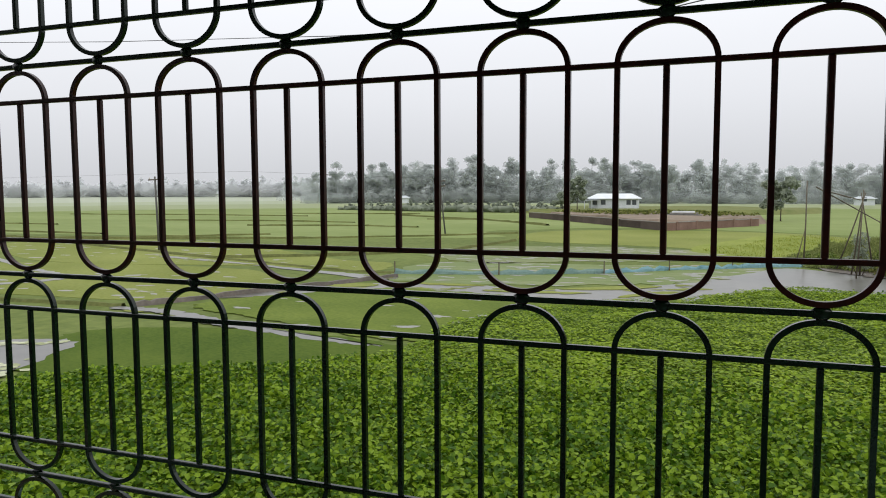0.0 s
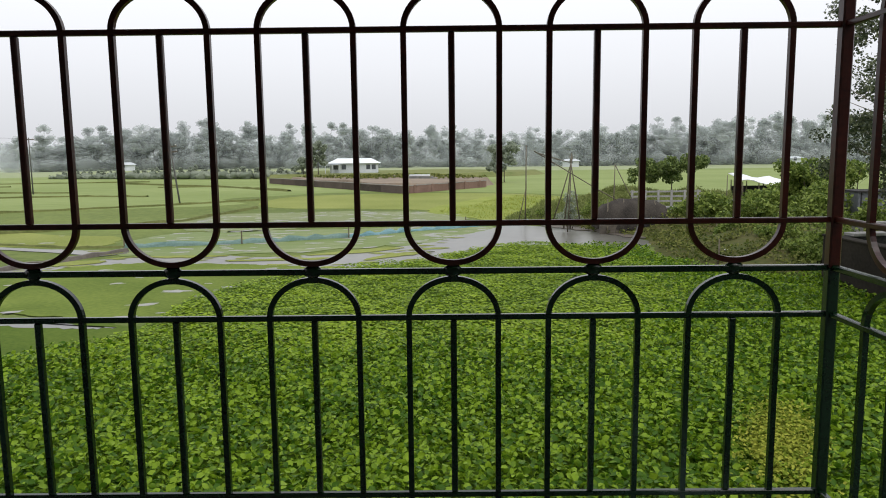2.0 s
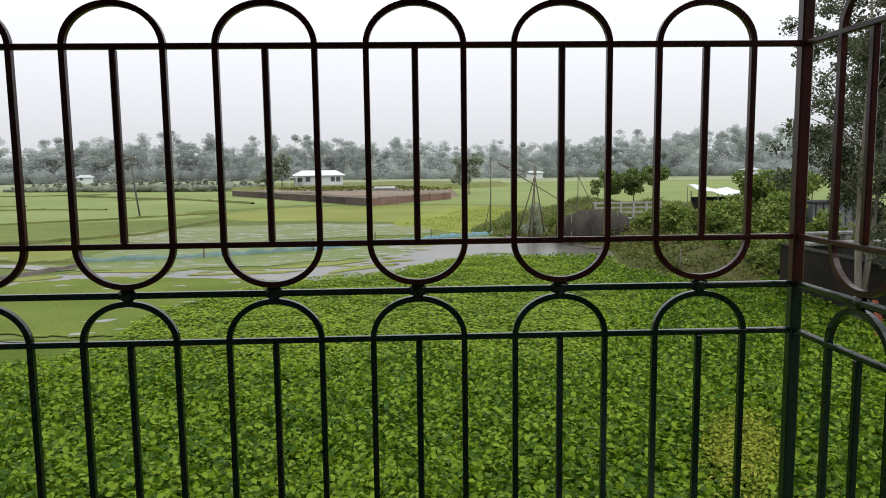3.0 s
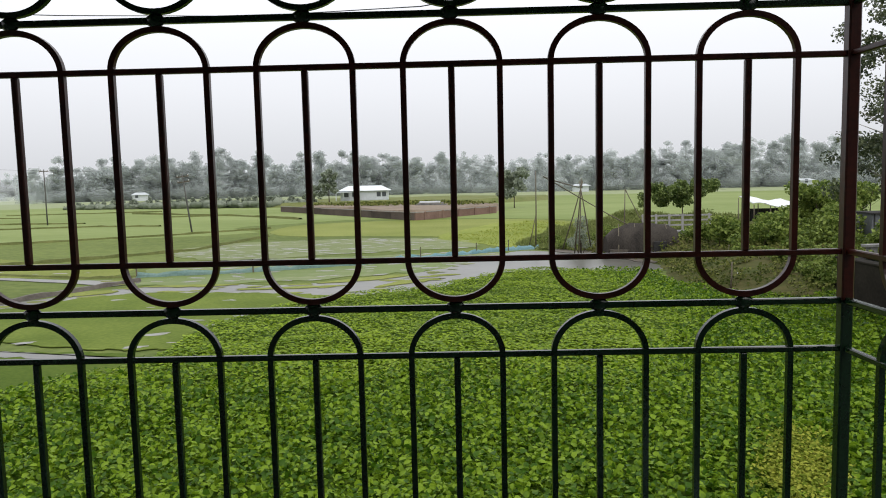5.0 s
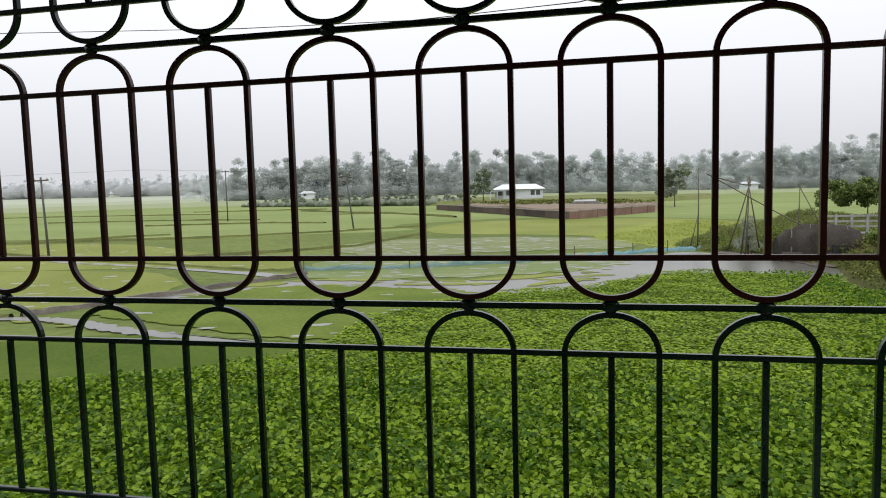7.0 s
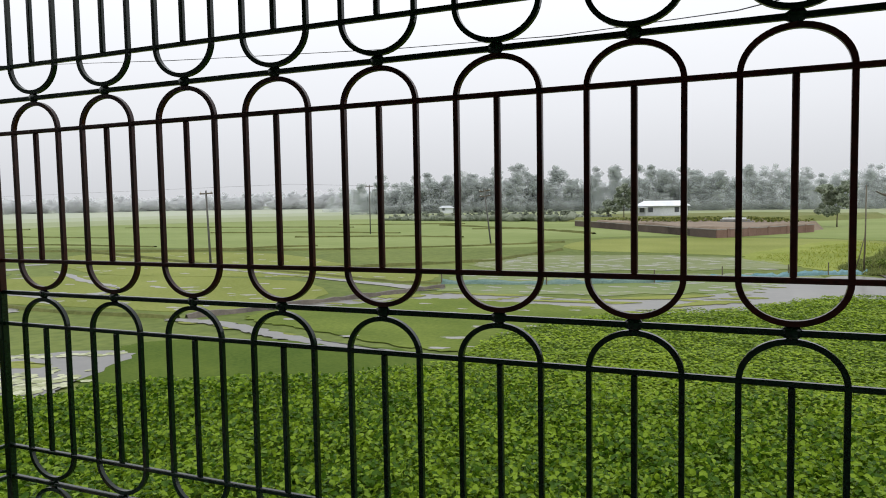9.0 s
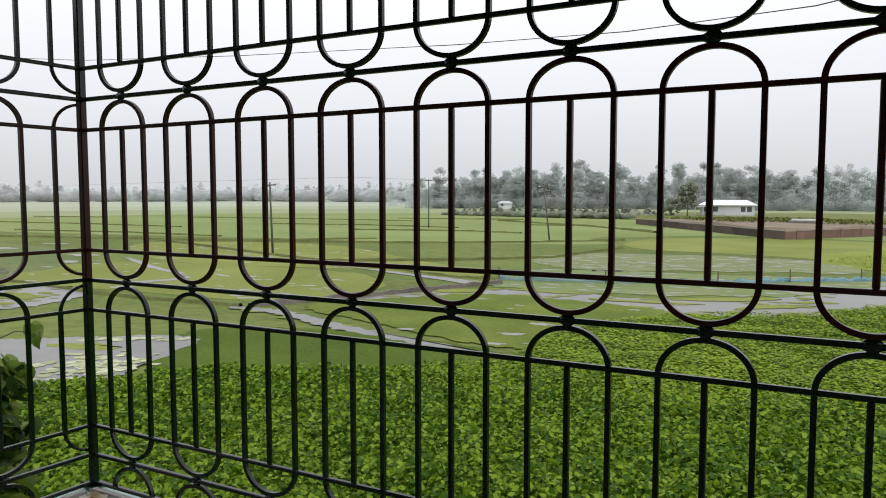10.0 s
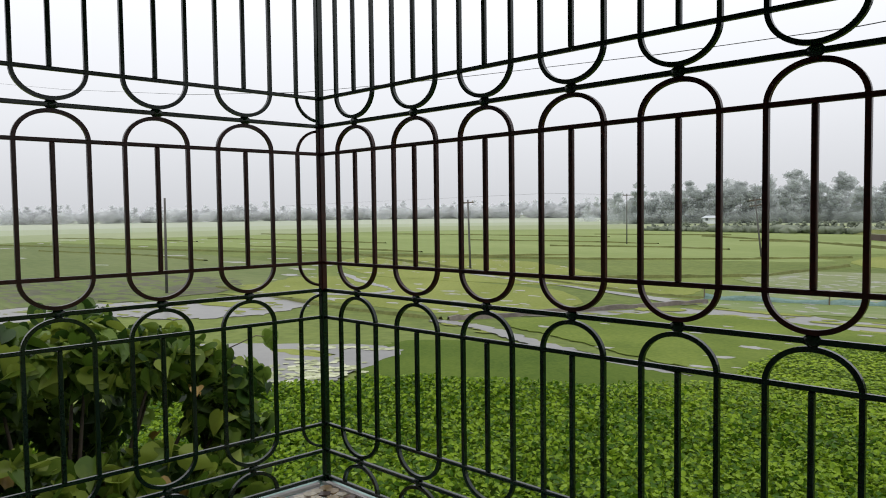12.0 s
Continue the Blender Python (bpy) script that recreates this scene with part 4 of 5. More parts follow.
tube(bm, [(-300, 92, 4.2), (-180, 84, 3.2), (-45, 60, 3.6), (-28.9, 73, 2.9)], [0.012] * 4, 4)
tagged(part("power_cable", bm, cable_mat), "thin far cable strung between field poles", "cable")

# ---- pond edge: net, bamboo, hut ----
net = empty("net_fence", Matrix.Translation((0, 0, G)), "low torn blue net strung along the pond edge", "net")
run = [(-17.8, 36.2), (-12, 37.6), (-6.5, 40.1), (-3.1, 43.0), (0.4, 45.2), (2.6, 47.0), (4.7, 47.8)]
rnd = random.Random(8)
for (xa, ya), (xb, yb) in zip(run, run[1:]):
    bm = bmesh.new()
    prev = None
    for i in range(13):
        u = i / 12
        x, y = xa + (xb - xa) * u, ya + (yb - ya) * u + rnd.uniform(-0.12, 0.12)
        h = rnd.uniform(0.2, 0.5) * (0.68 if xa > -7 else 0.72)
        cur = [bm.verts.new((x + rnd.uniform(-0.05, 0.05), y + o, z)) for o, z in ((0, 0.0), (0.05, h * 0.6), (0.16, h), (0.18, h - 0.02), (0.07, h * 0.6), (0.02, 0))]
        if prev:
            for j in range(5):
                bm.faces.new((prev[j], prev[j + 1], cur[j + 1], cur[j]))
        prev = cur
    part("netting", bm, net_blue if xa > -7 else net_pale, net)
    part("stake", boxes((xa - 0.03, xa + 0.03, ya - 0.03, ya + 0.03, -0.1, 0.75)), bamboo, net)


def cane(parent, a, b, r=0.035, name="cane"):
    bm = bmesh.new()
    a, b = Vector(a), Vector(b)
    mid = a.lerp(b, 0.5) + Vector((0.02, 0, -0.012 * (b - a).length))
    tube(bm, [a, mid, b], [r * 1.3, r * 1.1, r * 0.75], 7)
    return part(name, bm, bamboo, parent)


pole = empty("bamboo_pole", Matrix.Translation((4.56, 48.2, G)), "tall upright bamboo pole at the pond edge", "pole")
cane(pole, (0, 0, -0.2), (0.05, 0, 5.3), 0.042)
cane(pole, (-0.5, 0.2, -0.1), (0.0, 0, 2.2), 0.03)
lift = empty("fishing_lift", Matrix.Translation((6.6, 42, G)), "bamboo tripod with a long boom for a lift net", "fishing gear")
for a in ((-0.15, 0, -0.1), (-0.95, 0.8, 0.5), (0.75, 0.9, 0.6), (-0.3, 0.5, 0.2)):
    cane(lift, a, (-a[0] * 0.12 + 0.02, 0, 4.75 - 0.2 * abs(a[1])), 0.035, "leg")
cane(lift, (-2.2, 0.1, 4.9), (5.3, -0.4, 0.5), 0.03, "boom")
cane(lift, (-1.9, 0.1, 4.75), (-0.1, 0, 4.2), 0.03, "brace")
cane(lift, (3.0, 2, 0.6), (3.1, 2, 4.0), 0.035, "upright")
cane(lift, (3.1, 2, 4.0), (4.6, 1.6, 0.9), 0.025, "stay")

# earth bank at the pond's end
bm = bmesh.new()
nx, ny = 36, 34
grid = {}
rnd = random.Random(4)
for i in range(nx + 1):
    for j in range(ny + 1):
        x, y = 7.6 + 40 * (i / nx) ** 1.3, 21 + 40 * j / ny
        edge = 9.3 + 0.9 * math.sin(y * 0.35) - (2.6 if y > 38.5 else 0) * min(1, max(0, (y - 38.5) / 3)) + (2.2 if y < 27 else 0) * (27 - y) / 6
        u = max(0.0, min(1.0, (x - edge) / 5.0)) * max(0.0, min(1.0, (y - 21) / 4.0, (61 - y) / 5.0))
        near = 22 + 7.5 * max(0.0, min(1.0, (x - 12.0) / 2.5))
        u *= max(0.0, min(1.0, (y - near) / 2.5))
        z = 1.05 * (u * u * (3 - 2 * u)) + (0.06 * rnd.uniform(-1, 1) if u > 0 else 0)
        grid[i, j] = bm.verts.new((x, y, G - 0.04 + z))
for i in range(nx):
    for j in range(ny):
        bm.faces.new((grid[i, j], grid[i + 1, j], grid[i + 1, j + 1], grid[i, j + 1])).smooth = True
tagged(part("earth_bank", bm, bank_soil), "brown and green earth bank beside the pond", "ground", kind="structure")

weed_plot = smooth_outline([(3.6, 49.5), (6, 46.2), (9, 44.8), (14, 46), (20, 51), (19, 63), (9, 62), (4.5, 55)], 6, 0.4, 61)
rng = np.random.default_rng(62)
q = np.column_stack([rng.uniform(3, 21, 52000), rng.uniform(44, 64, 52000)])
q = q[inside(weed_plot, q[:, 0], q[:, 1])]
top = 0.2 + 0.65 * np.clip(np.sin(q[:, 0] * 0.9 + 1.3 * np.sin(q[:, 1] * 0.6)) * np.sin(q[:, 1] * 0.8 + 0.5) + 0.15, 0, 1)
top *= np.clip((q[:, 0] - 3.4) / 4.5, 0.15, 1)
rise = 1.0 * np.clip((q[:, 0] - 7) / 6, 0, 1)
q = np.column_stack([q, G + 0.05 + rise + top * rng.uniform(0, 1, len(q)) ** 0.7])
tagged(leaves("tall_weeds", q, 0.38, reed_leaf, rng=rng, flat=-0.2, shape=BLADE, droop=-2.2), "tall green weeds along the pond end", "weeds", kind="stuff")

bed("grass_slope", [(-2.5, 61), (0.5, 53), (3.2, 49.4), (6, 49.5), (9.5, 56), (12, 66), (9, 78), (5, 82), (2, 74)], 0.03, lime_turf, "bright yellow-green grass beside the pond", "grass", 8, 0.3, 63)
slope = smooth_outline([(-1.5, 60), (1, 53), (3.4, 50), (6.5, 50), (10, 57), (13, 70), (9, 80), (4, 74), (2, 66)], 6, 0.4, 64)
q = np.column_stack([rng.uniform(-2, 14, 7000), rng.uniform(49, 81, 7000)])
q = q[inside(slope, q[:, 0], q[:, 1])]
clump = np.clip(np.sin(q[:, 0] * 1.4 + 1.6 * np.sin(q[:, 1] * 0.5)) * np.sin(q[:, 1] * 0.6 + 0.4 * q[:, 0]) + 0.2, 0, 1)
grow = np.clip((q[:, 0] + 2 - 0.12 * (q[:, 1] - 50)) / 7, 0, 1)
q = np.column_stack([q, G + 0.06 + (0.05 + 0.2 * clump) * (0.2 + grow) * rng.uniform(0, 1, len(q)) ** 0.7])
tagged(leaves("lime_grass", q, 0.2, lime_leaf, rng=rng, flat=-0.1, shape=BLADE, droop=-2.2), "bright lime-green grass clumps beside the pond", "grass", kind="stuff")

bed("mud_edge", [(4.9, 47.4), (6.4, 44), (8.3, 41.4), (9.3, 38.6), (10.2, 38.6), (9.6, 41.8), (8, 45), (5.9, 47.9)], 0.07, mud, "dark wet mud along the pond edge", "ground", 8, 0.2, 67)
hut = empty("hut", Matrix.Translation((10.1, 42, G + 0.05)), "low dark hut with a rounded thatched roof", "hut")
bm = bmesh.new()
rows = []
for i in range(9):
    x = -2.05 + 4.1 * i / 8
    rows.append([])
    for j in range(11):
        a = math.pi * j / 10
        r = (1 - (0.45 if x < 0 else 0.2) * abs(x / 2.05) ** 2.5) * (1 + 0.035 * math.sin(5 * j + 3 * i))
        rows[-1].append(bm.verts.new((x, -1.5 * math.cos(a) * r, 0.25 + 1.72 * math.sin(a) ** 0.8 * r)))
for a, b in zip(rows, rows[1:]):
    for j in range(10):
        bm.faces.new((a[j], a[j + 1], b[j + 1], b[j])).smooth = True
bm.faces.new(rows[0])
bm.faces.new(rows[-1][::-1])
part("roof", bm, thatch, hut)
part("wall", boxes((-1.95, 1.95, -1.35, 1.35, -0.1, 0.5)), mud, hut)
part("door", boxes((0.45, 1.2, -1.56, -1.36, -0.05, 0.95), bevel=0.03), dark_sheet, hut)
for x in (-1.6, -0.5, 0.5, 1.6):
    c = cane(hut, (x, -1.56, 0.0), (x * 0.85, -0.5, 1.95), 0.035, "rib")
foot = empty("footbridge", Matrix.Translation((11.9, 44.6, G + 0.8)), "pale concrete footbridge with low slatted rails", "bridge")
part("deck", boxes((-1.2, 3.2, -0.6, 0.6, 0.35, 0.5)), concrete, foot)
for z in (0.85, 1.15, 1.45):
    part("rail", boxes((-1.2, 3.2, -0.62, -0.54, z, z + 0.1)), pale_concrete, foot)
for i in range(6):
    x = -1.1 + 0.82 * i
    part("post", boxes((x - 0.06, x + 0.06, -0.7, -0.62, -0.85, 1.6)), pale_concrete, foot)

part("pier", boxes((1.75, 2.05, -0.55, 0.0, -0.9, 0.345), bevel=0.02), pale_concrete, foot)

# weeds, bushes and trees on the bank
bank = [tuple(v.co) for v in bpy.data.objects["earth_bank"].data.vertices if v.co.z > G + 0.05 and v.co.x < 24 and v.co.y < 50]
rng = np.random.default_rng(9)
q = np.array(bank)[rng.integers(0, len(bank), 21000)]
q += np.column_stack([rng.uniform(-0.7, 0.7, len(q)), rng.uniform(-0.7, 0.7, len(q)), rng.uniform(0.0, 0.22, len(q))])
tuft = np.sin(q[:, 0] * 1.3 + 2 * np.sin(q[:, 1] * 0.7)) * np.sin(q[:, 1] * 1.1)
q = q[(tuft > -0.45) & ((q[:, 0] > 9.4) | (q[:, 1] > 38))]
tagged(leaves("bank_weeds", q, 0.15, weed_leaf, rng=rng, flat=0.4), "mixed green and brown weeds over the bank", "weeds", kind="stuff")
for k, (x, y, z, rx, ry, h, n, s) in enumerate(((13.6, 38.5, 0.7, 2.0, 1.5, 1.9, 1500, 0.2), (16.6, 38, 0.8, 2.2, 1.6, 2.2, 1700, 0.2), (19.6, 37.5, 0.8, 2.0, 1.6, 1.9, 1500, 0.2), (18.4, 34, 0.8, 1.7, 1.3, 1.3, 1200, 0.18),
                                               (13.0, 33.5, 0.6, 1.3, 1.0, 0.8, 700, 0.16), (13.6, 30.5, 0.5, 1.6, 1.2, 1.2, 1000, 0.17), (6.9, 43.6, 0.0, 1.0, 0.8, 2.6, 1100, 0.12), (5.6, 50, 0.0, 1.2, 0.8, 0.9, 600, 0.11), (8.9, 47, 0.3, 1.3, 0.9, 1.3, 900, 0.11),
                                               (13.4, 27.6, 0.0, 1.4, 1.2, 1.5, 1000, 0.16), (14.9, 28.6, 0.0, 1.6, 1.3, 1.9, 1100, 0.17), (22.5, 48, 0.6, 1.8, 1.4, 2.0, 1100, 0.22), (12.0, 29.5, 0.3, 0.9, 0.7, 0.5, 400, 0.14), (15.0, 36.5, 0.8, 2.0, 1.3, 1.6, 1500, 0.19), (18.0, 40.5, 0.9, 2.2, 1.3, 2.0, 1700, 0.2), (20.8, 40, 0.9, 2.0, 1.3, 2.2, 1600, 0.2), (13.4, 41, 0.7, 1.4, 1.0, 1.5, 900, 0.18), (9.8, 46.5, 0.4, 1.2, 0.9, 1.4, 800, 0.12), (6.4, 46.5, 0.0, 1.0, 0.8, 0.9, 700, 0.11), (15.8, 33.6, 0.5, 1.5, 1.0, 1.2, 900, 0.17), (19.5, 33, 0.8, 1.6, 1.0, 1.5, 1000, 0.17))):
    bush("bush", (x, y, G + z), rx, ry, h, n, s, bush_leaf if k != 6 else mid_leaf, ("leafy green bush on the earth bank", "leafy green bush beside the pond")[k in (6, 7, 8)], 70 + k, "bank bushes")
tree("tree", (18.2, 60, G + 0.9), 3.5, 4.3, 9500, 0.2, mango_leaf, dark_bark, "small flat-crowned green tree behind the footbridge", 21, 0.66, clumps=48, clump=0.13, limbs=14, rise=(-0.06, 0.12), level=0.3, hollow=0.1)
tree("tree", (22.1, 45, G + 0.9), 2.7, 2.4, 4600, 0.24, bush_leaf, dark_bark, "dense leafy green tree on the earth bank", 22, 0.25, clumps=30, clump=0.3, limbs=9)
tree("tree", (26.6, 47, G + 0.9), 2.8, 2.6, 4200, 0.24, bush_leaf, dark_bark, "dense leafy green tree beside a grey shed", 23, 0.25, clumps=28, clump=0.3, limbs=9)
tree("gum_tree", (12.05, 18.5, G), 11.0, 2.2, 38000, 0.09, tree_leaf, bark, "tall slender tree with pale forked trunk and airy crown", 31, 0.3, (-0.5, 0.2), 0.019, 160, 0.205, 38, forks=((0.9, 0.5, 7.0),), hollow=0.05)
tree("gum_tree", (16.4, 22.5, G), 12.0, 3.0, 40000, 0.095, tree_leaf, bark, "tall airy tree with thin pale trunk", 25, 0.28, (0.4, 0.2), 0.02, 170, 0.19, 38, hollow=0.05)

# ---- sheds on the bank ----
lean = empty("open_shed", Matrix.Translation((24.9, 58, G + 0.9)), "open shed roofed with a white tarpaulin", "shed")
bm = bmesh.new()
rows = []
rnd = random.Random(5)
for i in range(10):
    rows.append([bm.verts.new((-2.2 + 4.4 * i / 9, -1.4 + 2.8 * j / 4, 1.55 + 0.1 * math.sin(i * 1.1) - 0.055 * i + 0.12 * j + rnd.uniform(-0.05, 0.05))) for j in range(5)])
for a, b in zip(rows, rows[1:]):
    for j in range(4):
        bm.faces.new((a[j], b[j], b[j + 1], a[j + 1])).smooth = True
r = bmesh.ops.extrude_face_region(bm, geom=bm.faces[:])
bmesh.ops.translate(bm, vec=(0, 0, -0.05), verts=[v for v in r["geom"] if isinstance(v, bmesh.types.BMVert)])
part("roof", bm, tarp_white, lean)
for x in (-2, -0.7, 0.7, 2):
    for y in (-1.2, 1.2):
        cane(lean, (x, y, -0.1), (x, y, 1.42 - 0.12 * (x + 2) * 0.7 + 0.1 * (y > 0)), 0.05, "post")
part("back_wall", boxes((-2.0, 2.0, 1.2, 1.28, -0.1, 1.0)), dark_sheet, lean)
grey = empty("shed", Matrix.Translation((21.7, 37.4, G + 0.8)), "small grey sheet-metal shed among bushes", "shed")
part("wall", boxes((-0.9, 1.6, -0.8, 0.8, -0.2, 1.75)), grey_sheet, grey)
part("roof", boxes((-1.05, 1.75, -0.95, 0.95, 1.75, 1.83)), dark_sheet, grey)
for i in range(6):
    x = -0.8 + 0.42 * i
    part("batten", boxes((x, x + 0.05, -0.83, -0.8, -0.2, 1.74)), dark_sheet, grey)
bank_wall = empty("retaining_wall", Matrix.Translation((12.6, 18, G)), "near-black retaining wall beside the water plants", "wall")
part("wall", boxes((0, 0.35, -6, 6.2, -0.1, 1.72)), dark_wall, bank_wall)
part("coping", boxes((-0.05, 0.4, -6.05, 6.25, 1.725, 1.8), bevel=0.02), dark_wall, bank_wall)
low = empty("low_wall", Matrix.Translation((19.3, 27.4, G)) @ pose(0, 0, 0, 0, 0, 9), "dark low retaining wall with pale slabs on top", "wall")
part("wall", boxes((-4.6, 12, -0.2, 0.2, -0.1, 1.42)), dark_sheet, low)
for i in range(6):
    part("slab", boxes((-4.5 + 2.6 * i, -2.1 + 2.6 * i, -0.35, 0.25, 1.425, 1.55), bevel=0.02), concrete, low)
for i in range(5):
    part("slab", boxes((-3.5 + 2.6 * i, -1.2 + 2.6 * i, 1.0, 1.4, 1.7 + 0.03 * i, 1.82 + 0.03 * i), bevel=0.02), concrete, low)
    for u in (-3.3, -1.7):
        part("block", boxes((u + 2.6 * i, u + 0.3 + 2.6 * i, 1.05, 1.35, 0.0, 1.7)), concrete, low)
for k, (x, y, h) in enumerate(((10.3, 28.0, 1.1), (19.0, 50, 3.0), (12.6, 34.5, 1.2))):
    st = empty("stake", Matrix.Translation((x, y, G + 0.1)), "thin dark wooden stake in the bank", "stake", "stakes")
    cane(st, (0, 0, -0.1), (0.04, 0, h), 0.035)

board = empty("leaning_board", Matrix.Translation((10.9, 16.0, G + 0.05)), "rust-red curved board leaning beside a pale tree", "board")
bm = bmesh.new()
rows = []
for i in range(7):
    u = i / 6
    c = Vector((0.75 * u + 0.12 * math.sin(3 * u), 1.3 * u, 0.95 * u ** 1.2))
    w = 0.13 * (1 - 0.35 * u)
    rows.append([bm.verts.new(c + Vector((sx * w, 0.0, sz))) for sx, sz in ((-1, 0.0), (0, 0.03), (1, 0.0), (0, -0.03))])
for a, b in zip(rows, rows[1:]):
    for j in range(4):
        bm.faces.new((a[j], a[(j + 1) % 4], b[(j + 1) % 4], b[j]))
bm.faces.new(rows[0])
bm.faces.new(rows[-1][::-1])
bmesh.ops.recalc_face_normals(bm, faces=bm.faces[:])
part("plank", bm, rust_red, board)
bm = bmesh.new()
bmesh.ops.create_icosphere(bm, subdivisions=2, radius=0.09)
for v in bm.verts:
    v.co *= 1 + 0.3 * noise.noise(v.co * 14)
    v.co.z *= 0.55
bm.transform(Matrix.Translation((11.2, 29.4, G + 0.56)))
tagged(part("litter", bm, tarp_white), "small crumpled white scrap on the earth bank", "litter")

# ---- the leafy plant beside the balcony ----
plant = empty("vine_tree", Matrix.Translation((-5.45, -0.2, G + 0.0)), "broad-leaved plant with a few dry orange leaves", "tree")
rng = np.random.default_rng(77)
bm = bmesh.new()
tube(bm, [(0, 0, -0.1), (0.1, 0.05, 1.4), (0.0, 0.1, 2.6), (0.2, 0.2, 3.4)], [0.09, 0.075, 0.055, 0.02], 8)
part("trunk", bm, dark_bark, plant)
blobs = [(0.2, -0.35, 3.98, 0.28), (0.25, 0.1, 4.0, 0.26), (0.25, 0.5, 3.93, 0.26), (0.3, 0.82, 3.78, 0.2), (0.25, -0.85, 3.85, 0.4), (0.3, 0.85, 3.5, 0.22), (0.35, 0.85, 3.15, 0.22), (-0.95, -0.2, 3.5, 0.45), (-0.95, 0.5, 3.4, 0.45), (-0.4, -1.3, 3.6, 0.5), (-0.85, -0.3, 2.9, 0.5), (-0.85, 0.4, 2.8, 0.5), (-0.4, 0.05, 2.5, 0.45), (-0.35, -0.4, 3.98, 0.36), (-0.4, 0.25, 3.95, 0.36), (-0.2, 0.7, 3.75, 0.3),
         (0.55, -0.45, 3.4, 0.25), (0.6, -0.1, 3.27, 0.25), (0.6, 0.32, 3.3, 0.24), (0.5, -0.95, 3.5, 0.33), (0.55, 0.7, 3.15, 0.23), (0.55, -0.25, 2.85, 0.36), (0.55, 0.45, 2.8, 0.34), (0.3, 0.2, 2.2, 0.5), (0.2, -0.8, 2.4, 0.5), (-0.5, 0.7, 2.6, 0.5), (0.45, 1.0, 3.72, 0.15), (0.5, 0.97, 3.4, 0.17), (0.5, 0.92, 3.0, 0.2), (0.6, 0.8, 2.65, 0.26)]
for x, y, z, r in blobs:
    bl = bmesh.new()
    tube(bl, [(0.05, 0.08, 2.0), (x * 0.6, y * 0.6, 2.2 + 0.5 * (z - 2.0)), (x, y, z)], [0.025, 0.016, 0.006], 6)
    part("limb", bl, dark_bark, plant)
heart = [(0, -0.42, -0.03), (0.14, -0.5, 0.04), (0.3, -0.4, 0.09), (0.4, -0.16, 0.12), (0.33, 0.1, 0.1), (0.18, 0.34, 0.04), (0, 0.68, -0.16), (-0.18, 0.34, 0.04), (-0.33, 0.1, 0.1), (-0.4, -0.16, 0.12), (-0.3, -0.4, 0.09), (-0.14, -0.5, 0.04)]
leaves("foliage", cloud(rng, blobs, 6600, 0.4), 0.128, vine_leaf, plant, rng, flat=0.3, shape=heart, droop=1.2)
front = [(x + 0.12, y, z + 0.03, r * 1.08) for x, y, z, r in blobs[16:23]]
leaves("young_foliage", cloud(rng, front, 900, 0.8), 0.165, young_leaf, plant, rng, flat=0.3, shape=heart, droop=1.4)
crest = [(x + 0.04, y, z, r * 1.06) for x, y, z, r in blobs[:7]]
leaves("top_foliage", cloud(rng, crest, 400, 0.8), 0.13, young_leaf, plant, rng, flat=0.3, shape=heart, droop=1.4)
for x, y, z, r in ((0.45, 1.22, 3.98, 0.07), (0.45, 1.02, 3.82, 0.1), (0.45, 1.05, 3.5, 0.12)):
    bl = bmesh.new()
    tube(bl, [(0.3, 0.8, z - 0.1), (0.4, y - 0.12, z + 0.02), (x, y, z)], [0.006, 0.004, 0.002], 5)
    part("limb", bl, dark_bark, plant)
    leaves("sprig", cloud(rng, [(x, y - 0.05, z, r)], 6, 0.3), 0.13, vine_leaf, plant, rng, flat=0.3, shape=heart, droop=1.2)
where = cloud(rng, [(0.75, -0.35, 3.35, 0.3), (0.68, 0.45, 3.6, 0.3), (0.8, 0.1, 3.15, 0.34), (0.55, 0.9, 3.85, 0.08), (0.75, -0.8, 3.3, 0.3)], 15, 0.9)
for k in range(15):
    tagged(leaves("dry_leaf", where[k:k + 1], 0.1, dry_leaf, plant, rng, flat=0.05, shape=heart, droop=1.5), "dry orange-brown leaf")

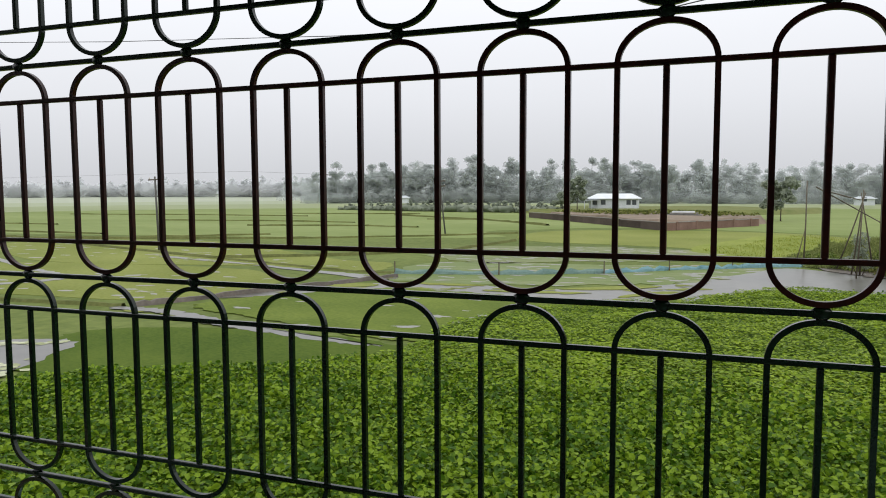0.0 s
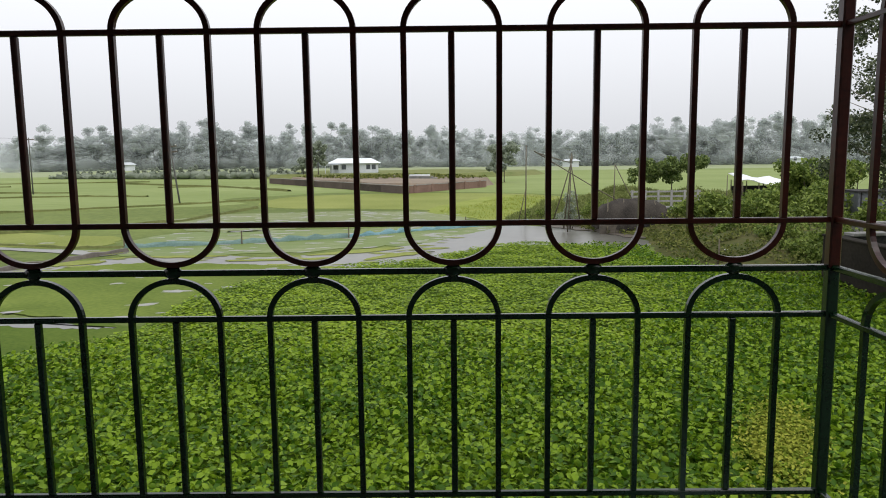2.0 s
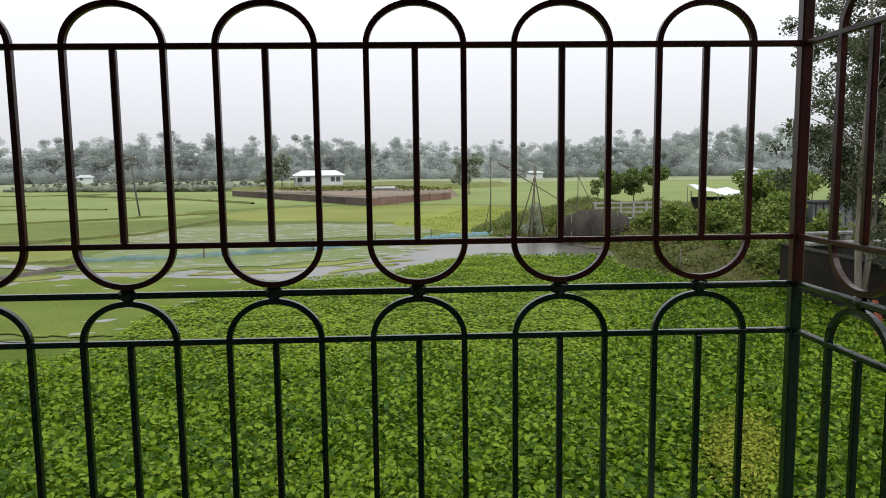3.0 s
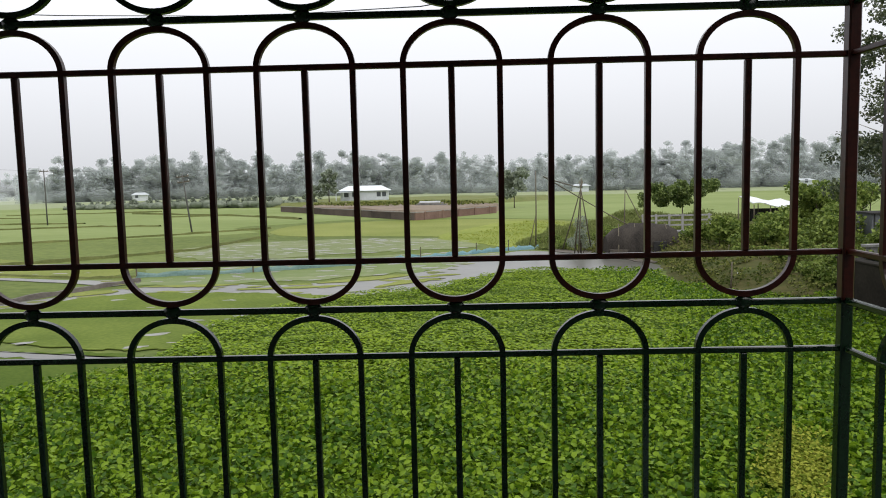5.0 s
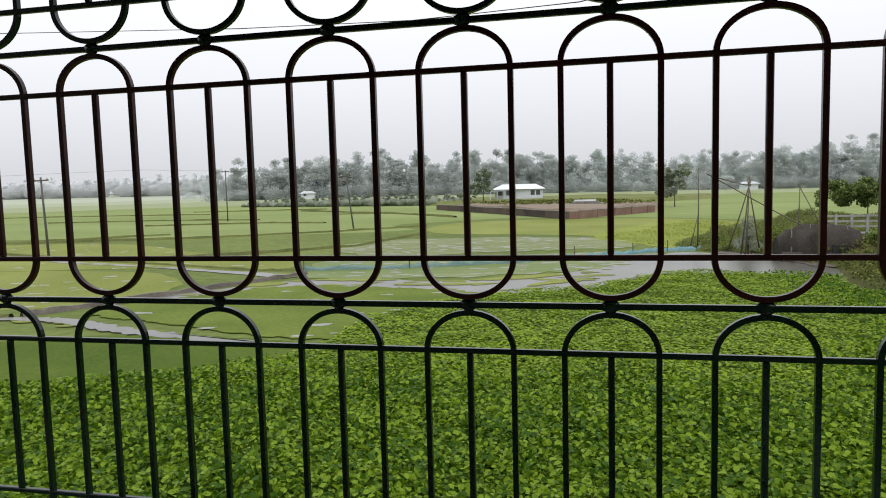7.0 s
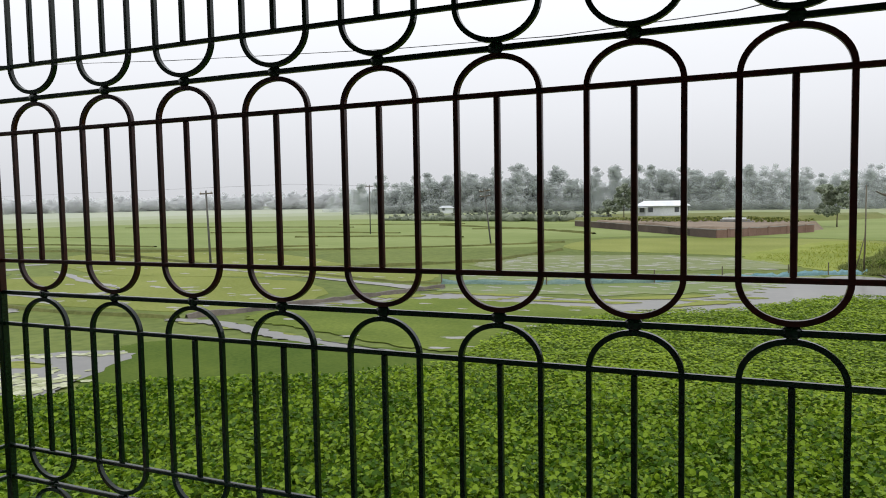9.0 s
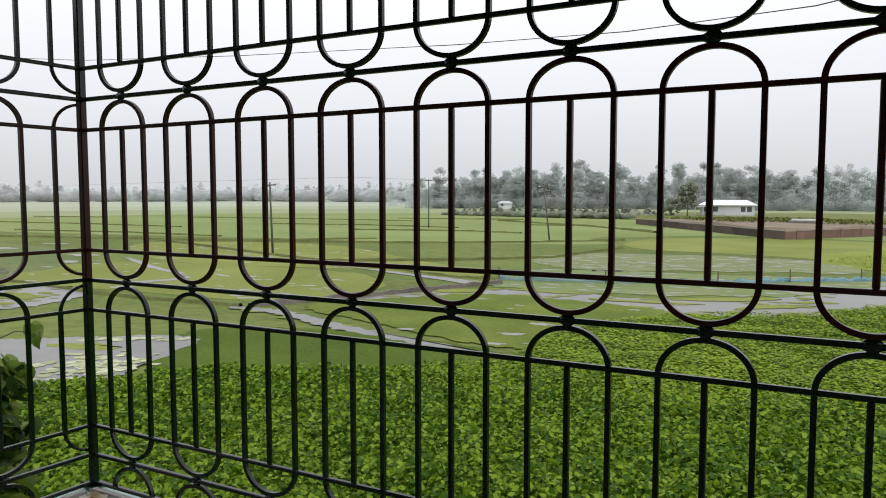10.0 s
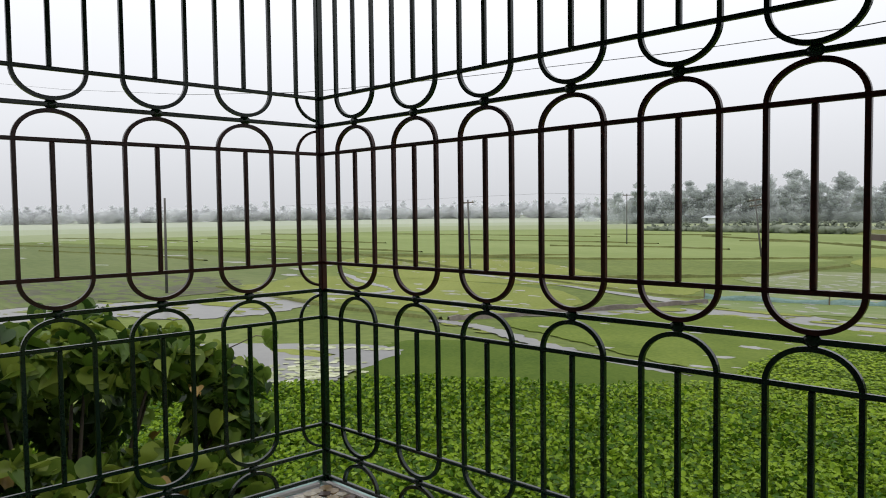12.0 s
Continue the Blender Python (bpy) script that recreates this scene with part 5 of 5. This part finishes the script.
# ---- broken-tile top of the low wall ----
bm = boxes((0.05, 2.5, 0.014, 0.032, 0.5765, 0.588), (0.2, 2.5, 0.0325, 0.196, 0.5745, 0.579))
bm.transform(pose(-WIDTH, 0, 0, 0, 0, -94.0))
for a in ((-WIDTH + 0.015, -0.015, -0.032, -0.014, 0.577, 0.588), (-WIDTH + 0.034, -0.034, -0.196, -0.0325, 0.577, 0.5795), (-0.032, -0.014, BACK + 0.01, -0.033, 0.577, 0.588)):
    box(bm, *a)
tagged(part("trim_inner", bm, white_plaster), "pale plaster border and bed inside the grille", "trim", kind="structure")
rnd = random.Random(12)
shards = []
for k in range(12):
    bm = bmesh.new()
    n = rnd.choice((4, 4, 5, 5, 6))
    wide = rnd.uniform(0.75, 1.35)
    ring = [(wide * 0.027 * rnd.uniform(0.8, 1.1) * math.cos(6.283 * i / n + 0.3), 0.027 * rnd.uniform(0.8, 1.1) * math.sin(6.283 * i / n + 0.3)) for i in range(n)]
    top = [bm.verts.new((x, y, 0.006)) for x, y in ring]
    under = [bm.verts.new((x * 1.06, y * 1.06, 0)) for x, y in ring]
    bm.faces.new(top)
    for i in range(n):
        bm.faces.new((under[i], under[(i + 1) % n], top[(i + 1) % n], top[i]))
    shards.append(mesh_of("tile_shard", bm, (tile_cream, tile_cream, tile_ochre, tile_brown)[k % 4]))
trim = bpy.data.objects["trim_inner"]
for m, x0, x1, y0, y1 in ((Matrix.Translation((-WIDTH, 0, 0)), 0.07, 3.03, -0.172, -0.058), (pose(-WIDTH, 0, 0, 0, 0, -94.0), 0.23, 1.3, 0.058, 0.172)):
    nx, ny = round((x1 - x0) / 0.048), round((y1 - y0) / 0.044)
    for i in range(nx + 1):
        for j in range(ny + 1):
            share("tile_shard", rnd.choice(shards), bpy.data.objects["parapet_side_1"] if y0 > 0 else trim, m @ Matrix.Translation((x0 + (x1 - x0) * i / nx + rnd.uniform(-0.006, 0.006), y0 + (y1 - y0) * j / ny + rnd.uniform(-0.005, 0.005), 0.578 + rnd.uniform(0, 0.002))) @ pose(0, 0, 0, 0, 0, rnd.uniform(0, 360)))
